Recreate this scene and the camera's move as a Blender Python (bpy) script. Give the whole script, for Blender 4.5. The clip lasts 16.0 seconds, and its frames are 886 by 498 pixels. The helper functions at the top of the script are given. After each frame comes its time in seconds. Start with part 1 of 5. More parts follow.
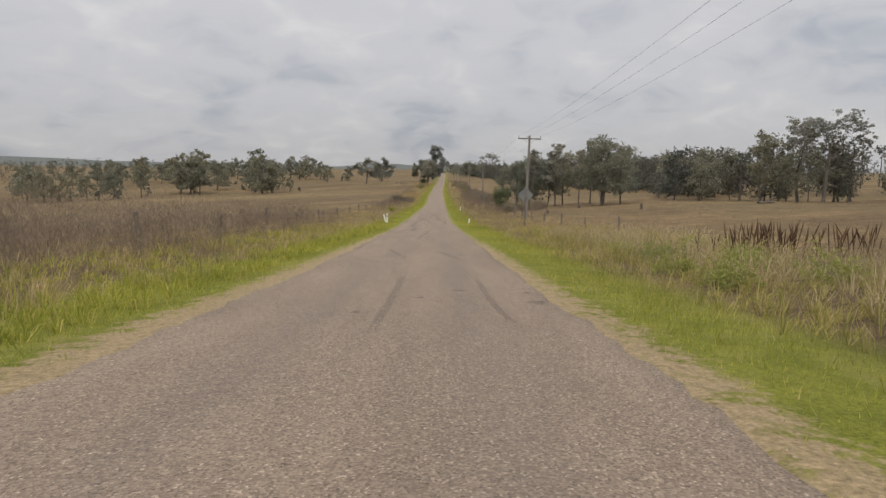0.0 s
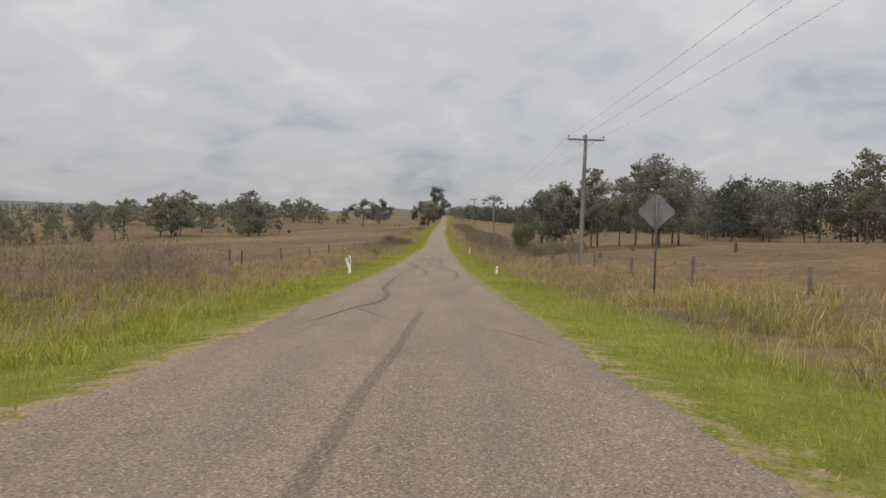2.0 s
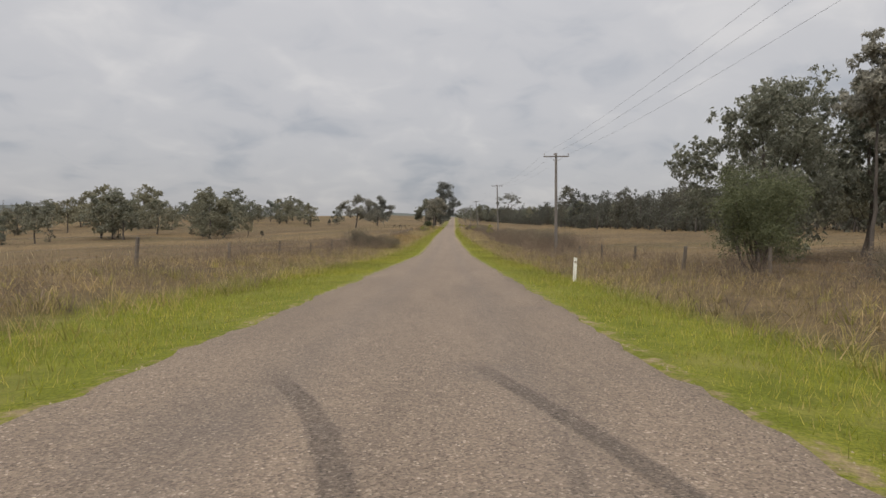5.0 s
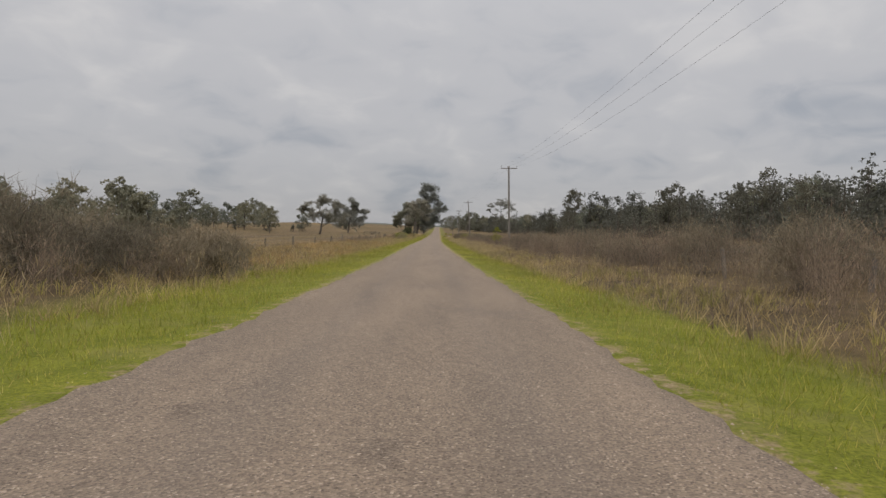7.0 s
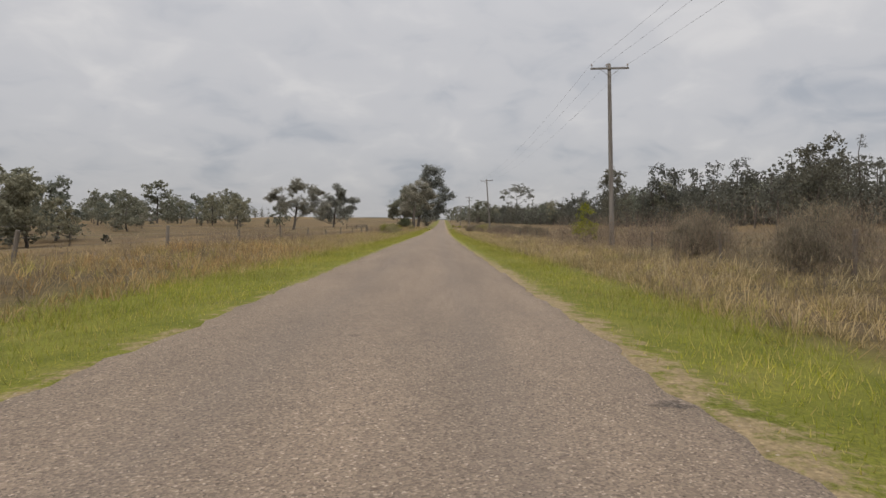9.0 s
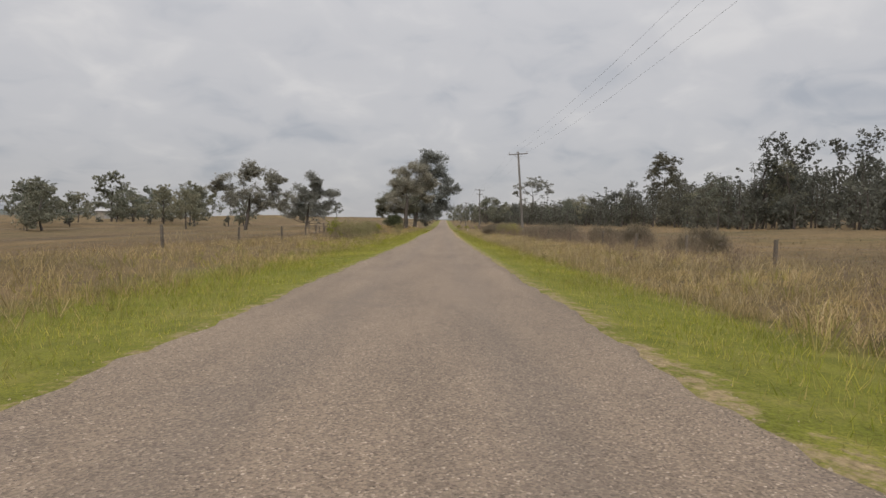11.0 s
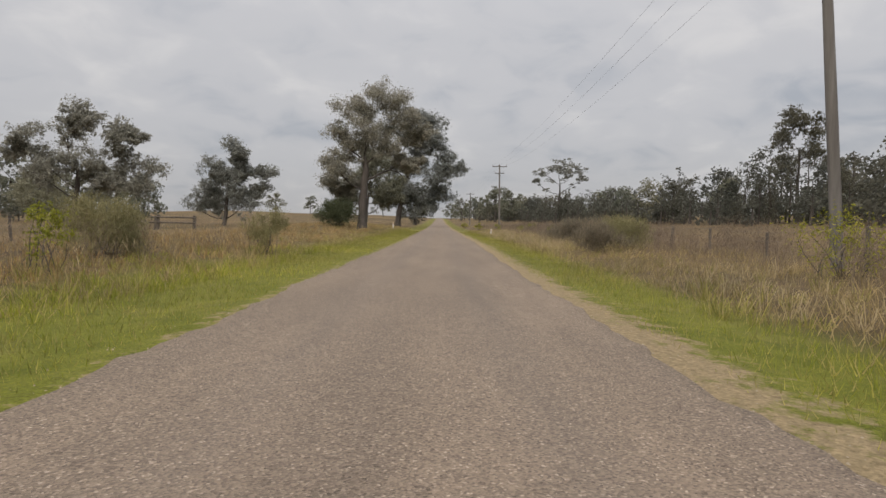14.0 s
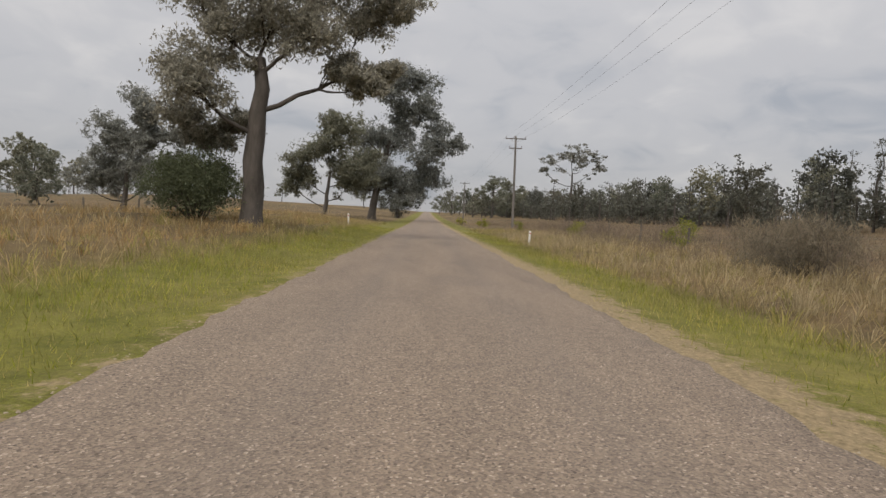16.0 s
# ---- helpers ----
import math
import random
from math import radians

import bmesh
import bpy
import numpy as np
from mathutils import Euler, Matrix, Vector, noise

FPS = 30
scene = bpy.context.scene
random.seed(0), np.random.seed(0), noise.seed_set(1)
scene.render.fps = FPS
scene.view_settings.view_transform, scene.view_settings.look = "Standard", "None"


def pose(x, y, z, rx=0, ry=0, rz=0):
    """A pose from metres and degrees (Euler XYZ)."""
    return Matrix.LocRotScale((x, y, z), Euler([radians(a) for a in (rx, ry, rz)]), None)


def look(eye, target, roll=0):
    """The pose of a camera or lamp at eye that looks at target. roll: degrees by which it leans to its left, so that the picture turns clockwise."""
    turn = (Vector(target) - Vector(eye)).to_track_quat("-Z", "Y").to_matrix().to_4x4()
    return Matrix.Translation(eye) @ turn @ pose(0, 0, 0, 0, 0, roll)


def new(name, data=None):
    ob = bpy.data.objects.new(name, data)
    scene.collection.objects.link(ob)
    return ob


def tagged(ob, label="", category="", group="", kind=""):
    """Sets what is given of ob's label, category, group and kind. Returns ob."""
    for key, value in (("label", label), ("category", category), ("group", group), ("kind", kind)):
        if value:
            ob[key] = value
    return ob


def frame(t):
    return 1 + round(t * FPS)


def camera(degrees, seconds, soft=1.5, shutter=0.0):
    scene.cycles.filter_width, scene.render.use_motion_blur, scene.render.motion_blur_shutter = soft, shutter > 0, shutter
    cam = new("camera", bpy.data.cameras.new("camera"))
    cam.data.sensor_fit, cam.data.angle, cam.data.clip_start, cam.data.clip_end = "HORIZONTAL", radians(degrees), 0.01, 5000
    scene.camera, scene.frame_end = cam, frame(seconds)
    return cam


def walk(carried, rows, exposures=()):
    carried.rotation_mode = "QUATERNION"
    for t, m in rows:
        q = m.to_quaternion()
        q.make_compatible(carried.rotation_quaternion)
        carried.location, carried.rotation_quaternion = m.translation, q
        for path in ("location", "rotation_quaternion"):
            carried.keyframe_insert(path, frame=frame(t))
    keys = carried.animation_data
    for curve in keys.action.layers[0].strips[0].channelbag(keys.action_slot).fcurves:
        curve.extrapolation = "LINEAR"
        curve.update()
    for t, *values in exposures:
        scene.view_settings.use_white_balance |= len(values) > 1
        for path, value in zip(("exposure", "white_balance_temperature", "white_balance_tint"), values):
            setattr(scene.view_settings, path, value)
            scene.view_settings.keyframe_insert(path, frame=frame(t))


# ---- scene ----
cam = camera(68.0, 16.0, soft=1.5)
ROWS = [
    (0.0, 0.0, 0.0, 1.055, -0.34, -7.04, -0.92),
    (0.5, -0.08, 5.48, 0.608, -0.27, -5.57, -1.28),
    (1.0, -0.07, 11.39, 0.149, -0.0, -4.37, -1.35),
    (1.5, -0.18, 18.41, -0.322, 0.07, -4.04, -0.77),
    (2.0, -0.2, 26.3, -0.827, -0.28, -3.14, -0.97),
    (2.5, -0.26, 34.9, -1.364, -0.41, -2.73, -1.29),
    (3.0, -0.31, 43.99, -1.919, -0.24, -4.71, -0.02),
    (3.5, -0.4, 53.41, -2.427, -0.41, -3.18, 0.79),
    (4.0, -0.52, 63.72, -2.96, -0.23, -3.26, -0.32),
    (4.5, -0.6, 74.8, -3.443, 0.19, -3.21, -0.89),
    (4.7, -0.61, 79.35, -3.63, 0.42, -2.92, -0.95),
    (6.8, -0.5, 134.75, -5.745, -0.92, -2.17, -1.9),
    (7.0, -0.48, 140.2, -5.875, -1.02, -1.64, -1.91),
    (7.5, -0.37, 154.03, -6.109, -0.94, -2.18, -0.6),
    (8.0, -0.38, 168.13, -6.316, -0.87, -1.53, -0.59),
    (8.5, -0.4, 181.9, -6.459, -0.74, -1.99, -0.6),
    (9.0, -0.41, 195.29, -6.589, -0.63, -2.22, -0.82),
    (9.2, -0.41, 200.6, -6.63, -0.6, -2.33, -0.85),
    (11.3, -0.48, 253.7, -7.0, -0.54, -2.04, -1.3),
    (11.5, -0.48, 258.55, -7.033, -0.49, -1.64, -1.43),
    (12.0, -0.47, 270.33, -7.108, -0.64, -2.32, -1.72),
    (12.5, -0.37, 282.21, -7.182, -0.92, -1.15, -2.41),
    (13.0, -0.2, 293.44, -7.246, -1.28, -2.05, -2.54),
    (13.5, -0.03, 304.35, -7.262, -1.22, -2.15, -1.97),
    (14.0, -0.15, 315.21, -7.274, -0.98, -2.23, -1.28),
    (14.5, -0.28, 325.11, -7.284, -0.95, -1.99, -2.1),
    (15.0, -0.16, 334.0, -7.294, -1.19, -2.72, -2.1),
    (15.5, -0.06, 341.95, -7.295, -1.27, -2.94, -2.63),
    (16.0, 0.08, 349.23, -7.283, -2.13, -2.7, -3.01),
]
walk(cam, [(t, pose(x, y, z, 90 + pitch, roll, yaw)) for t, x, y, z, yaw, pitch, roll in ROWS],
     exposures=[(0.0, 0.08), (0.5, 0.07), (1.0, 0.0), (1.5, 0.0), (2.0, 0.03), (4.5, -0.01), (6.8, -0.01), (7.0, -0.15), (7.5, -0.19), (8.0, -0.1), (9.0, -0.02), (12.5, -0.01), (16.0, -0.03)])

# ---- world, sun, exposure ----
SUN_ELEV, SUN_AZ = 52.0, 205.0
world = bpy.data.worlds.new("overcast_sky")
scene.world = world
world.use_nodes = True
wn, wl = world.node_tree.nodes, world.node_tree.links
wn.clear()


def wnode(kind, **inputs):
    n = wn.new(kind)
    for k, v in inputs.items():
        n.inputs[k].default_value = v
    return n


def wmath(op, a, b=0.0):
    n = wn.new("ShaderNodeMath")
    n.operation = op
    for i, v in enumerate((a, b)):
        if isinstance(v, (int, float)):
            n.inputs[i].default_value = v
        else:
            wl.new(v, n.inputs[i])
    return n.outputs[0]


coord = wn.new("ShaderNodeTexCoord")
split = wn.new("ShaderNodeSeparateXYZ")
wl.new(coord.outputs["Generated"], split.inputs[0])
up = wmath("MAXIMUM", split.outputs["Z"], 0.0)
low = wmath("ADD", up, 0.36)
plane = wn.new("ShaderNodeCombineXYZ")
wl.new(wmath("DIVIDE", split.outputs["X"], low), plane.inputs[0])
wl.new(wmath("DIVIDE", split.outputs["Y"], low), plane.inputs[1])
big = wnode("ShaderNodeTexNoise", Scale=2.3, Detail=3.0, Roughness=0.45, Distortion=0.5)
puff = wnode("ShaderNodeTexNoise", Scale=6.5, Detail=5.0, Roughness=0.5, Distortion=0.6)
wl.new(plane.outputs[0], big.inputs["Vector"])
wl.new(plane.outputs[0], puff.inputs["Vector"])
cloud = wmath("ADD", wmath("MULTIPLY", big.outputs[0], 0.62), wmath("MULTIPLY", puff.outputs[0], 0.38))
ramp = wn.new("ShaderNodeValToRGB")
ramp.color_ramp.interpolation = "EASE"
ramp.color_ramp.elements[0].position, ramp.color_ramp.elements[0].color = 0.30, (0.44, 0.463, 0.51, 1)
ramp.color_ramp.elements[1].position, ramp.color_ramp.elements[1].color = 0.68, (0.715, 0.70, 0.70, 1)
ramp.color_ramp.elements.new(0.5).color = (0.605, 0.602, 0.622, 1)
wl.new(cloud, ramp.inputs[0])
# an overcast sky brightens towards the zenith
height = wn.new("ShaderNodeFloatCurve")
curve = height.mapping.curves[0]
curve.points[0].location, curve.points[1].location = (0.0, 0.26), (1.0, 1.0)
curve.points.new(0.12, 0.31)
curve.points.new(0.38, 0.40)
curve.points.new(0.62, 0.96)
height.mapping.update()
wl.new(up, height.inputs["Value"])
lift = wn.new("ShaderNodeVectorMath")
lift.operation = "SCALE"
wl.new(ramp.outputs[0], lift.inputs[0])
wl.new(wmath("MULTIPLY", height.outputs[0], 2.9), lift.inputs["Scale"])
sky = wn.new("ShaderNodeTexSky")
sky.sky_type, sky.sun_disc = "NISHITA", False
sky.sun_elevation, sky.sun_rotation = radians(SUN_ELEV), radians(SUN_AZ)
clear_bg = wnode("ShaderNodeBackground", Strength=0.06)
cloud_bg = wnode("ShaderNodeBackground", Strength=1.0)
wl.new(sky.outputs[0], clear_bg.inputs[0])
wl.new(lift.outputs[0], cloud_bg.inputs[0])
blend = wnode("ShaderNodeMixShader", Fac=0.92)
wl.new(clear_bg.outputs[0], blend.inputs[1])
wl.new(cloud_bg.outputs[0], blend.inputs[2])
wout = wn.new("ShaderNodeOutputWorld")
wl.new(blend.outputs[0], wout.inputs[0])

sun = new("sun", bpy.data.lights.new("sun", "SUN"))
sun.data.energy, sun.data.angle, sun.data.color = 1.9, radians(30), (1.0, 0.90, 0.74)
az, el = radians(SUN_AZ), radians(SUN_ELEV)
sun.matrix_world = look((math.sin(az) * math.cos(el) * 50, math.cos(az) * math.cos(el) * 50, math.sin(el) * 50), (0, 0, 0))


# ---- materials ----
class Mat:
    """A small node-material builder."""

    def __init__(self, name, rough=0.9, spec=0.2):
        self.m = bpy.data.materials.new(name)
        self.m.use_nodes = True
        self.n, self.l = self.m.node_tree.nodes, self.m.node_tree.links
        self.b = self.n["Principled BSDF"]
        self.b.inputs["Roughness"].default_value = rough
        self.b.inputs["Specular IOR Level"].default_value = spec
        self.geo = self.n.new("ShaderNodeNewGeometry")
        self.pos = self.geo.outputs["Position"]

    def noise(self, scale, detail=4.0, rough=0.55, stretch=None, vector=None):
        n = self.n.new("ShaderNodeTexNoise")
        n.inputs["Scale"].default_value, n.inputs["Detail"].default_value, n.inputs["Roughness"].default_value = scale, detail, rough
        v = vector or self.pos
        if stretch:
            k = self.n.new("ShaderNodeVectorMath")
            k.operation = "MULTIPLY"
            k.inputs[1].default_value = stretch
            self.l.new(v, k.inputs[0])
            v = k.outputs[0]
        self.l.new(v, n.inputs["Vector"])
        return n.outputs[0]

    def cells(self, scale, out="Distance"):
        n = self.n.new("ShaderNodeTexVoronoi")
        n.inputs["Scale"].default_value = scale
        self.l.new(self.pos, n.inputs["Vector"])
        return n.outputs[out]

    def ramp(self, fac, *stops):
        r = self.n.new("ShaderNodeValToRGB").color_ramp
        node = self.n[-1]
        while len(r.elements) < len(stops):
            r.elements.new(0.5)
        for e, (p, c) in zip(r.elements, stops):
            e.position, e.color = p, (*c, 1) if len(c) == 3 else c
        self.l.new(fac, node.inputs[0])
        return node.outputs[0]

    def mix(self, fac, a, b, mode="MIX"):
        n = self.n.new("ShaderNodeMix")
        n.data_type, n.blend_type = "RGBA", mode
        for sock, v in ((n.inputs[0], fac), (n.inputs[6], a), (n.inputs[7], b)):
            if isinstance(v, (int, float)):
                sock.default_value = v
            elif isinstance(v, tuple):
                sock.default_value = (*v, 1)
            else:
                self.l.new(v, sock)
        return n.outputs[2]

    def math(self, op, a, b=0.0):
        n = self.n.new("ShaderNodeMath")
        n.operation, n.use_clamp = op, False
        for i, v in enumerate((a, b)):
            if isinstance(v, (int, float)):
                n.inputs[i].default_value = v
            else:
                self.l.new(v, n.inputs[i])
        return n.outputs[0]

    def attr(self, name):
        n = self.n.new("ShaderNodeAttribute")
        n.attribute_name = name
        return n.outputs["Fac"]

    def color(self, c):
        if isinstance(c, tuple):
            self.b.inputs["Base Color"].default_value = (*c, 1)
        else:
            self.l.new(c, self.b.inputs["Base Color"])
        return self

    def bump(self, h, strength=0.4, distance=0.02):
        n = self.n.new("ShaderNodeBump")
        n.inputs["Strength"].default_value, n.inputs["Distance"].default_value = strength, distance
        self.l.new(h, n.inputs["Height"])
        self.l.new(n.outputs[0], self.b.inputs["Normal"])
        return self

    def leafy(self, amount):
        """Lets light through thin leaves and blades."""
        t = self.n.new("ShaderNodeBsdfTranslucent")
        mixer = self.n.new("ShaderNodeMixShader")
        mixer.inputs[0].default_value = amount
        src = self.b.inputs["Base Color"].links
        if src:
            self.l.new(src[0].from_socket, t.inputs[0])
        else:
            t.inputs[0].default_value = self.b.inputs["Base Color"].default_value
        self.l.new(self.b.outputs[0], mixer.inputs[1])
        self.l.new(t.outputs[0], mixer.inputs[2])
        self.l.new(mixer.outputs[0], self.n["Material Output"].inputs["Surface"])
        return self


def asphalt_mat():
    k = Mat("chip_seal", 0.92, 0.25)
    chips = k.ramp(k.cells(78.0, "Color"), (0.0, (0.052, 0.04, 0.032)), (0.2, (0.12, 0.0925, 0.07)), (0.55, (0.172, 0.1315, 0.099)), (0.8, (0.213, 0.165, 0.125)), (1.0, (0.4, 0.33, 0.262)))
    grain = k.ramp(k.noise(7.0, 7, 0.8), (0.30, (0.9, 0.9, 0.9)), (0.70, (1.08, 1.08, 1.07)))
    c = k.mix(1.0, chips, grain, "MULTIPLY")
    worn = k.ramp(k.noise(1.0, 5, 0.6, (1.4, 0.22, 1)), (0.3, (0.84, 0.84, 0.84)), (0.7, (1.12, 1.11, 1.09)))
    c = k.mix(1.0, c, worn, "MULTIPLY")
    patch = k.ramp(k.noise(0.55, 6, 0.62), (0.60, (0, 0, 0)), (0.70, (1, 1, 1)))
    c = k.mix(k.math("MULTIPLY", patch, 0.22), c, (0.08, 0.068, 0.062))
    track = k.attr("track")
    c = k.mix(k.math("MULTIPLY", track, 0.22), c, (0.105, 0.09, 0.08))
    k.color(c)
    k.bump(k.math("ADD", k.cells(78.0), k.math("MULTIPLY", k.noise(14.0, 5, 0.7), 0.5)), 0.7, 0.012)
    return k.m


def ground_mat():
    k = Mat("paddock_ground", 0.97, 0.1)
    n1 = k.noise(0.035, 5, 0.6)
    n2 = k.noise(1.7, 6, 0.65)
    n3 = k.noise(16.0, 5, 0.7)
    dry = k.ramp(n1, (0.32, (0.103, 0.076, 0.048)), (0.5, (0.147, 0.109, 0.067)), (0.68, (0.115, 0.092, 0.052)))
    dry = k.mix(1.0, dry, k.ramp(n2, (0.3, (0.55, 0.55, 0.54)), (0.7, (1.28, 1.26, 1.2))), "MULTIPLY")
    dry = k.mix(1.0, dry, k.ramp(k.noise(0.3, 6, 0.7), (0.35, (0.74, 0.76, 0.76)), (0.65, (1.16, 1.13, 1.1))), "MULTIPLY")
    far_strips = k.ramp(k.noise(0.012, 4, 0.5, (0.5, 2.2, 1)), (0.42, (0.85, 0.86, 0.85)), (0.62, (1.12, 1.1, 1.02)))
    dry = k.mix(1.0, dry, far_strips, "MULTIPLY")
    green = k.ramp(n2, (0.3, (0.102, 0.122, 0.014)), (0.7, (0.178, 0.188, 0.025)))
    litter = k.ramp(k.noise(30.0, 6, 0.8), (0.36, (0.42, 0.46, 0.42)), (0.64, (1.42, 1.36, 1.22)))
    green = k.mix(1.0, green, litter, "MULTIPLY")
    dry = k.mix(1.0, dry, k.ramp(k.noise(22.0, 6, 0.8), (0.36, (0.62, 0.6, 0.58)), (0.64, (1.34, 1.32, 1.28))), "MULTIPLY")
    straw = k.ramp(k.noise(0.9, 5, 0.7), (0.52, (0, 0, 0)), (0.66, (1, 1, 1)))
    green = k.mix(k.math("MULTIPLY", straw, 0.32), green, (0.24, 0.2, 0.08))
    c = k.mix(k.attr("verge"), dry, green)
    gravel = k.mix(1.0, k.ramp(n3, (0.3, (0.15, 0.112, 0.064)), (0.7, (0.305, 0.235, 0.142))), k.ramp(k.cells(45.0, "Color"), (0.0, (0.75, 0.75, 0.75)), (1.0, (1.25, 1.25, 1.22))), "MULTIPLY")
    c = k.mix(k.ramp(k.math("ADD", k.attr("gravel"), k.math("MULTIPLY", k.math("SUBTRACT", k.noise(3.4, 7, 0.75), 0.5), 2.6)), (0.42, (0, 0, 0)), (0.74, (1, 1, 1))), c, gravel)
    woods = k.ramp(k.noise(0.02, 7, 0.7), (0.35, (0.06, 0.068, 0.066)), (0.65, (0.105, 0.112, 0.102)))
    c = k.mix(k.attr("wooded"), c, woods)
    k.color(c)
    k.bump(k.math("ADD", n3, k.noise(60.0, 4, 0.7)), 0.6, 0.05)
    return k.m


def blade_mat(name, dark, mid, pale, through_light=0.5, patch=0.25):
    """Blades vary one by one and in patches over the ground."""
    k = Mat(name, 0.8, 0.15)
    one = k.geo.outputs["Random Per Island"]
    c = k.ramp(one, (0.0, dark), (0.55, mid), (1.0, pale))
    c = k.mix(1.0, c, k.ramp(k.noise(patch, 5, 0.6), (0.3, (0.66, 0.68, 0.66)), (0.7, (1.28, 1.22, 1.1))), "MULTIPLY")
    k.color(c)
    return k.leafy(through_light).m


def bark_mat(name, dark, pale, scale=3.0):
    k = Mat(name, 0.95, 0.1)
    k.color(k.ramp(k.noise(scale, 6, 0.65, (1, 1, 0.25)), (0.3, dark), (0.7, pale)))
    return k.bump(k.noise(scale * 4, 5, 0.7, (1, 1, 0.2)), 0.6, 0.05).m


def leaf_mat(name, dark, mid, pale):
    k = Mat(name, 0.6, 0.25)
    obj = k.n.new("ShaderNodeObjectInfo")
    c = k.ramp(k.geo.outputs["Random Per Island"], (0.0, dark), (0.6, mid), (1.0, pale))
    c = k.mix(1.0, c, k.ramp(obj.outputs["Random"], (0.0, (0.82, 0.86, 0.9)), (1.0, (1.18, 1.1, 0.98))), "MULTIPLY")
    k.color(c)
    return k.leafy(0.5).m


def plain_mat(name, a, b, scale=6.0, rough=0.7, metal=0.0, stretch=None):
    k = Mat(name, rough, 0.3)
    k.b.inputs["Metallic"].default_value = metal
    k.color(k.ramp(k.noise(scale, 6, 0.65, stretch), (0.3, a), (0.7, b)))
    return k.bump(k.noise(scale * 5, 4, 0.7, stretch), 0.25, 0.01).m


ASPHALT, GROUND = asphalt_mat(), ground_mat()
GREEN = blade_mat("verge_blades", (0.156, 0.18, 0.027), (0.262, 0.275, 0.042), (0.44, 0.39, 0.115))
DRY = blade_mat("dry_blades", (0.17, 0.136, 0.067), (0.31, 0.246, 0.127), (0.48, 0.375, 0.22))
RUST = blade_mat("rusty_grass_blades", (0.18, 0.12, 0.055), (0.31, 0.205, 0.095), (0.46, 0.34, 0.18))
OLIVE = blade_mat("olive_blades", (0.15, 0.15, 0.042), (0.275, 0.255, 0.08), (0.43, 0.36, 0.155))
SCRUB = blade_mat("scrub_twigs", (0.14, 0.132, 0.066), (0.22, 0.205, 0.11), (0.32, 0.29, 0.17), 0.45)
TWIG = blade_mat("grey_brown_twigs", (0.122, 0.104, 0.08), (0.19, 0.164, 0.126), (0.275, 0.238, 0.184), 0.45)
WEED = blade_mat("dead_weed_stems", (0.105, 0.08, 0.066), (0.185, 0.145, 0.118), (0.3, 0.24, 0.19), 0.45)
PADDOCK = blade_mat("paddock_blades", (0.118, 0.087, 0.047), (0.19, 0.14, 0.075), (0.29, 0.215, 0.12), 0.4, 0.05)
SEED = blade_mat("seed_heads", (0.24, 0.19, 0.115), (0.36, 0.29, 0.18), (0.5, 0.42, 0.28))
DOCK = blade_mat("dock_seed", (0.045, 0.027, 0.018), (0.08, 0.048, 0.032), (0.12, 0.075, 0.048), 0.1)
BARK = bark_mat("dark_ironbark", (0.052, 0.046, 0.041), (0.122, 0.106, 0.094))
LEAF = leaf_mat("eucalypt_leaves", (0.136, 0.139, 0.104), (0.197, 0.2, 0.15), (0.282, 0.279, 0.214))
LEAF_GREY = leaf_mat("grey_eucalypt_leaves", (0.18, 0.179, 0.155), (0.268, 0.265, 0.232), (0.378, 0.371, 0.322))
LEAF_DARK = leaf_mat("cypress_leaves", (0.076, 0.076, 0.062), (0.112, 0.112, 0.09), (0.167, 0.165, 0.131))
LEAF_BUSH = leaf_mat("bush_leaves", (0.085, 0.095, 0.052), (0.13, 0.142, 0.078), (0.19, 0.205, 0.11))
LEAF_WEED = leaf_mat("weed_leaves", (0.14, 0.165, 0.038), (0.235, 0.255, 0.066), (0.35, 0.355, 0.13))
LEAF_LIME = leaf_mat("lime_leaves", (0.12, 0.135, 0.018), (0.22, 0.235, 0.03), (0.36, 0.34, 0.06))
TIMBER = plain_mat("weathered_timber", (0.06, 0.05, 0.042), (0.16, 0.138, 0.116), 5.0, 0.92, 0, (1, 1, 0.12))
POLE_WOOD = plain_mat("grey_pole_timber", (0.095, 0.085, 0.077), (0.195, 0.18, 0.166), 4.0, 0.9, 0, (1, 1, 0.08))
WHITE = plain_mat("white_post_paint", (0.55, 0.54, 0.5), (0.82, 0.81, 0.78), 9.0, 0.6)
RED = plain_mat("red_reflector", (0.35, 0.03, 0.02), (0.5, 0.05, 0.03), 20.0, 0.3)
DARK_RED = plain_mat("dark_red_reflector", (0.10, 0.012, 0.015), (0.17, 0.02, 0.025), 20.0, 0.3)
GREY_REFLECTOR = plain_mat("grey_reflector", (0.2, 0.18, 0.16), (0.35, 0.33, 0.3), 20.0, 0.3)
ALU = plain_mat("weathered_aluminium", (0.12, 0.122, 0.125), (0.2, 0.203, 0.205), 3.0, 0.6, 0.35)
STEEL = plain_mat("rusty_galvanised_steel", (0.10, 0.085, 0.075), (0.22, 0.2, 0.185), 8.0, 0.65, 0.5)
WIRE = plain_mat("weathered_conductor", (0.09, 0.095, 0.1), (0.16, 0.165, 0.17), 3.0, 0.55, 0.4)
CERAMIC = plain_mat("brown_glazed_ceramic", (0.12, 0.09, 0.075), (0.24, 0.2, 0.18), 10.0, 0.25)
STONE = plain_mat("pale_gravel", (0.17, 0.135, 0.095), (0.34, 0.28, 0.2), 14.0, 0.95)
TIN = plain_mat("pale_tin_roof", (0.24, 0.23, 0.225), (0.36, 0.35, 0.34), 1.5, 0.45, 0.2)
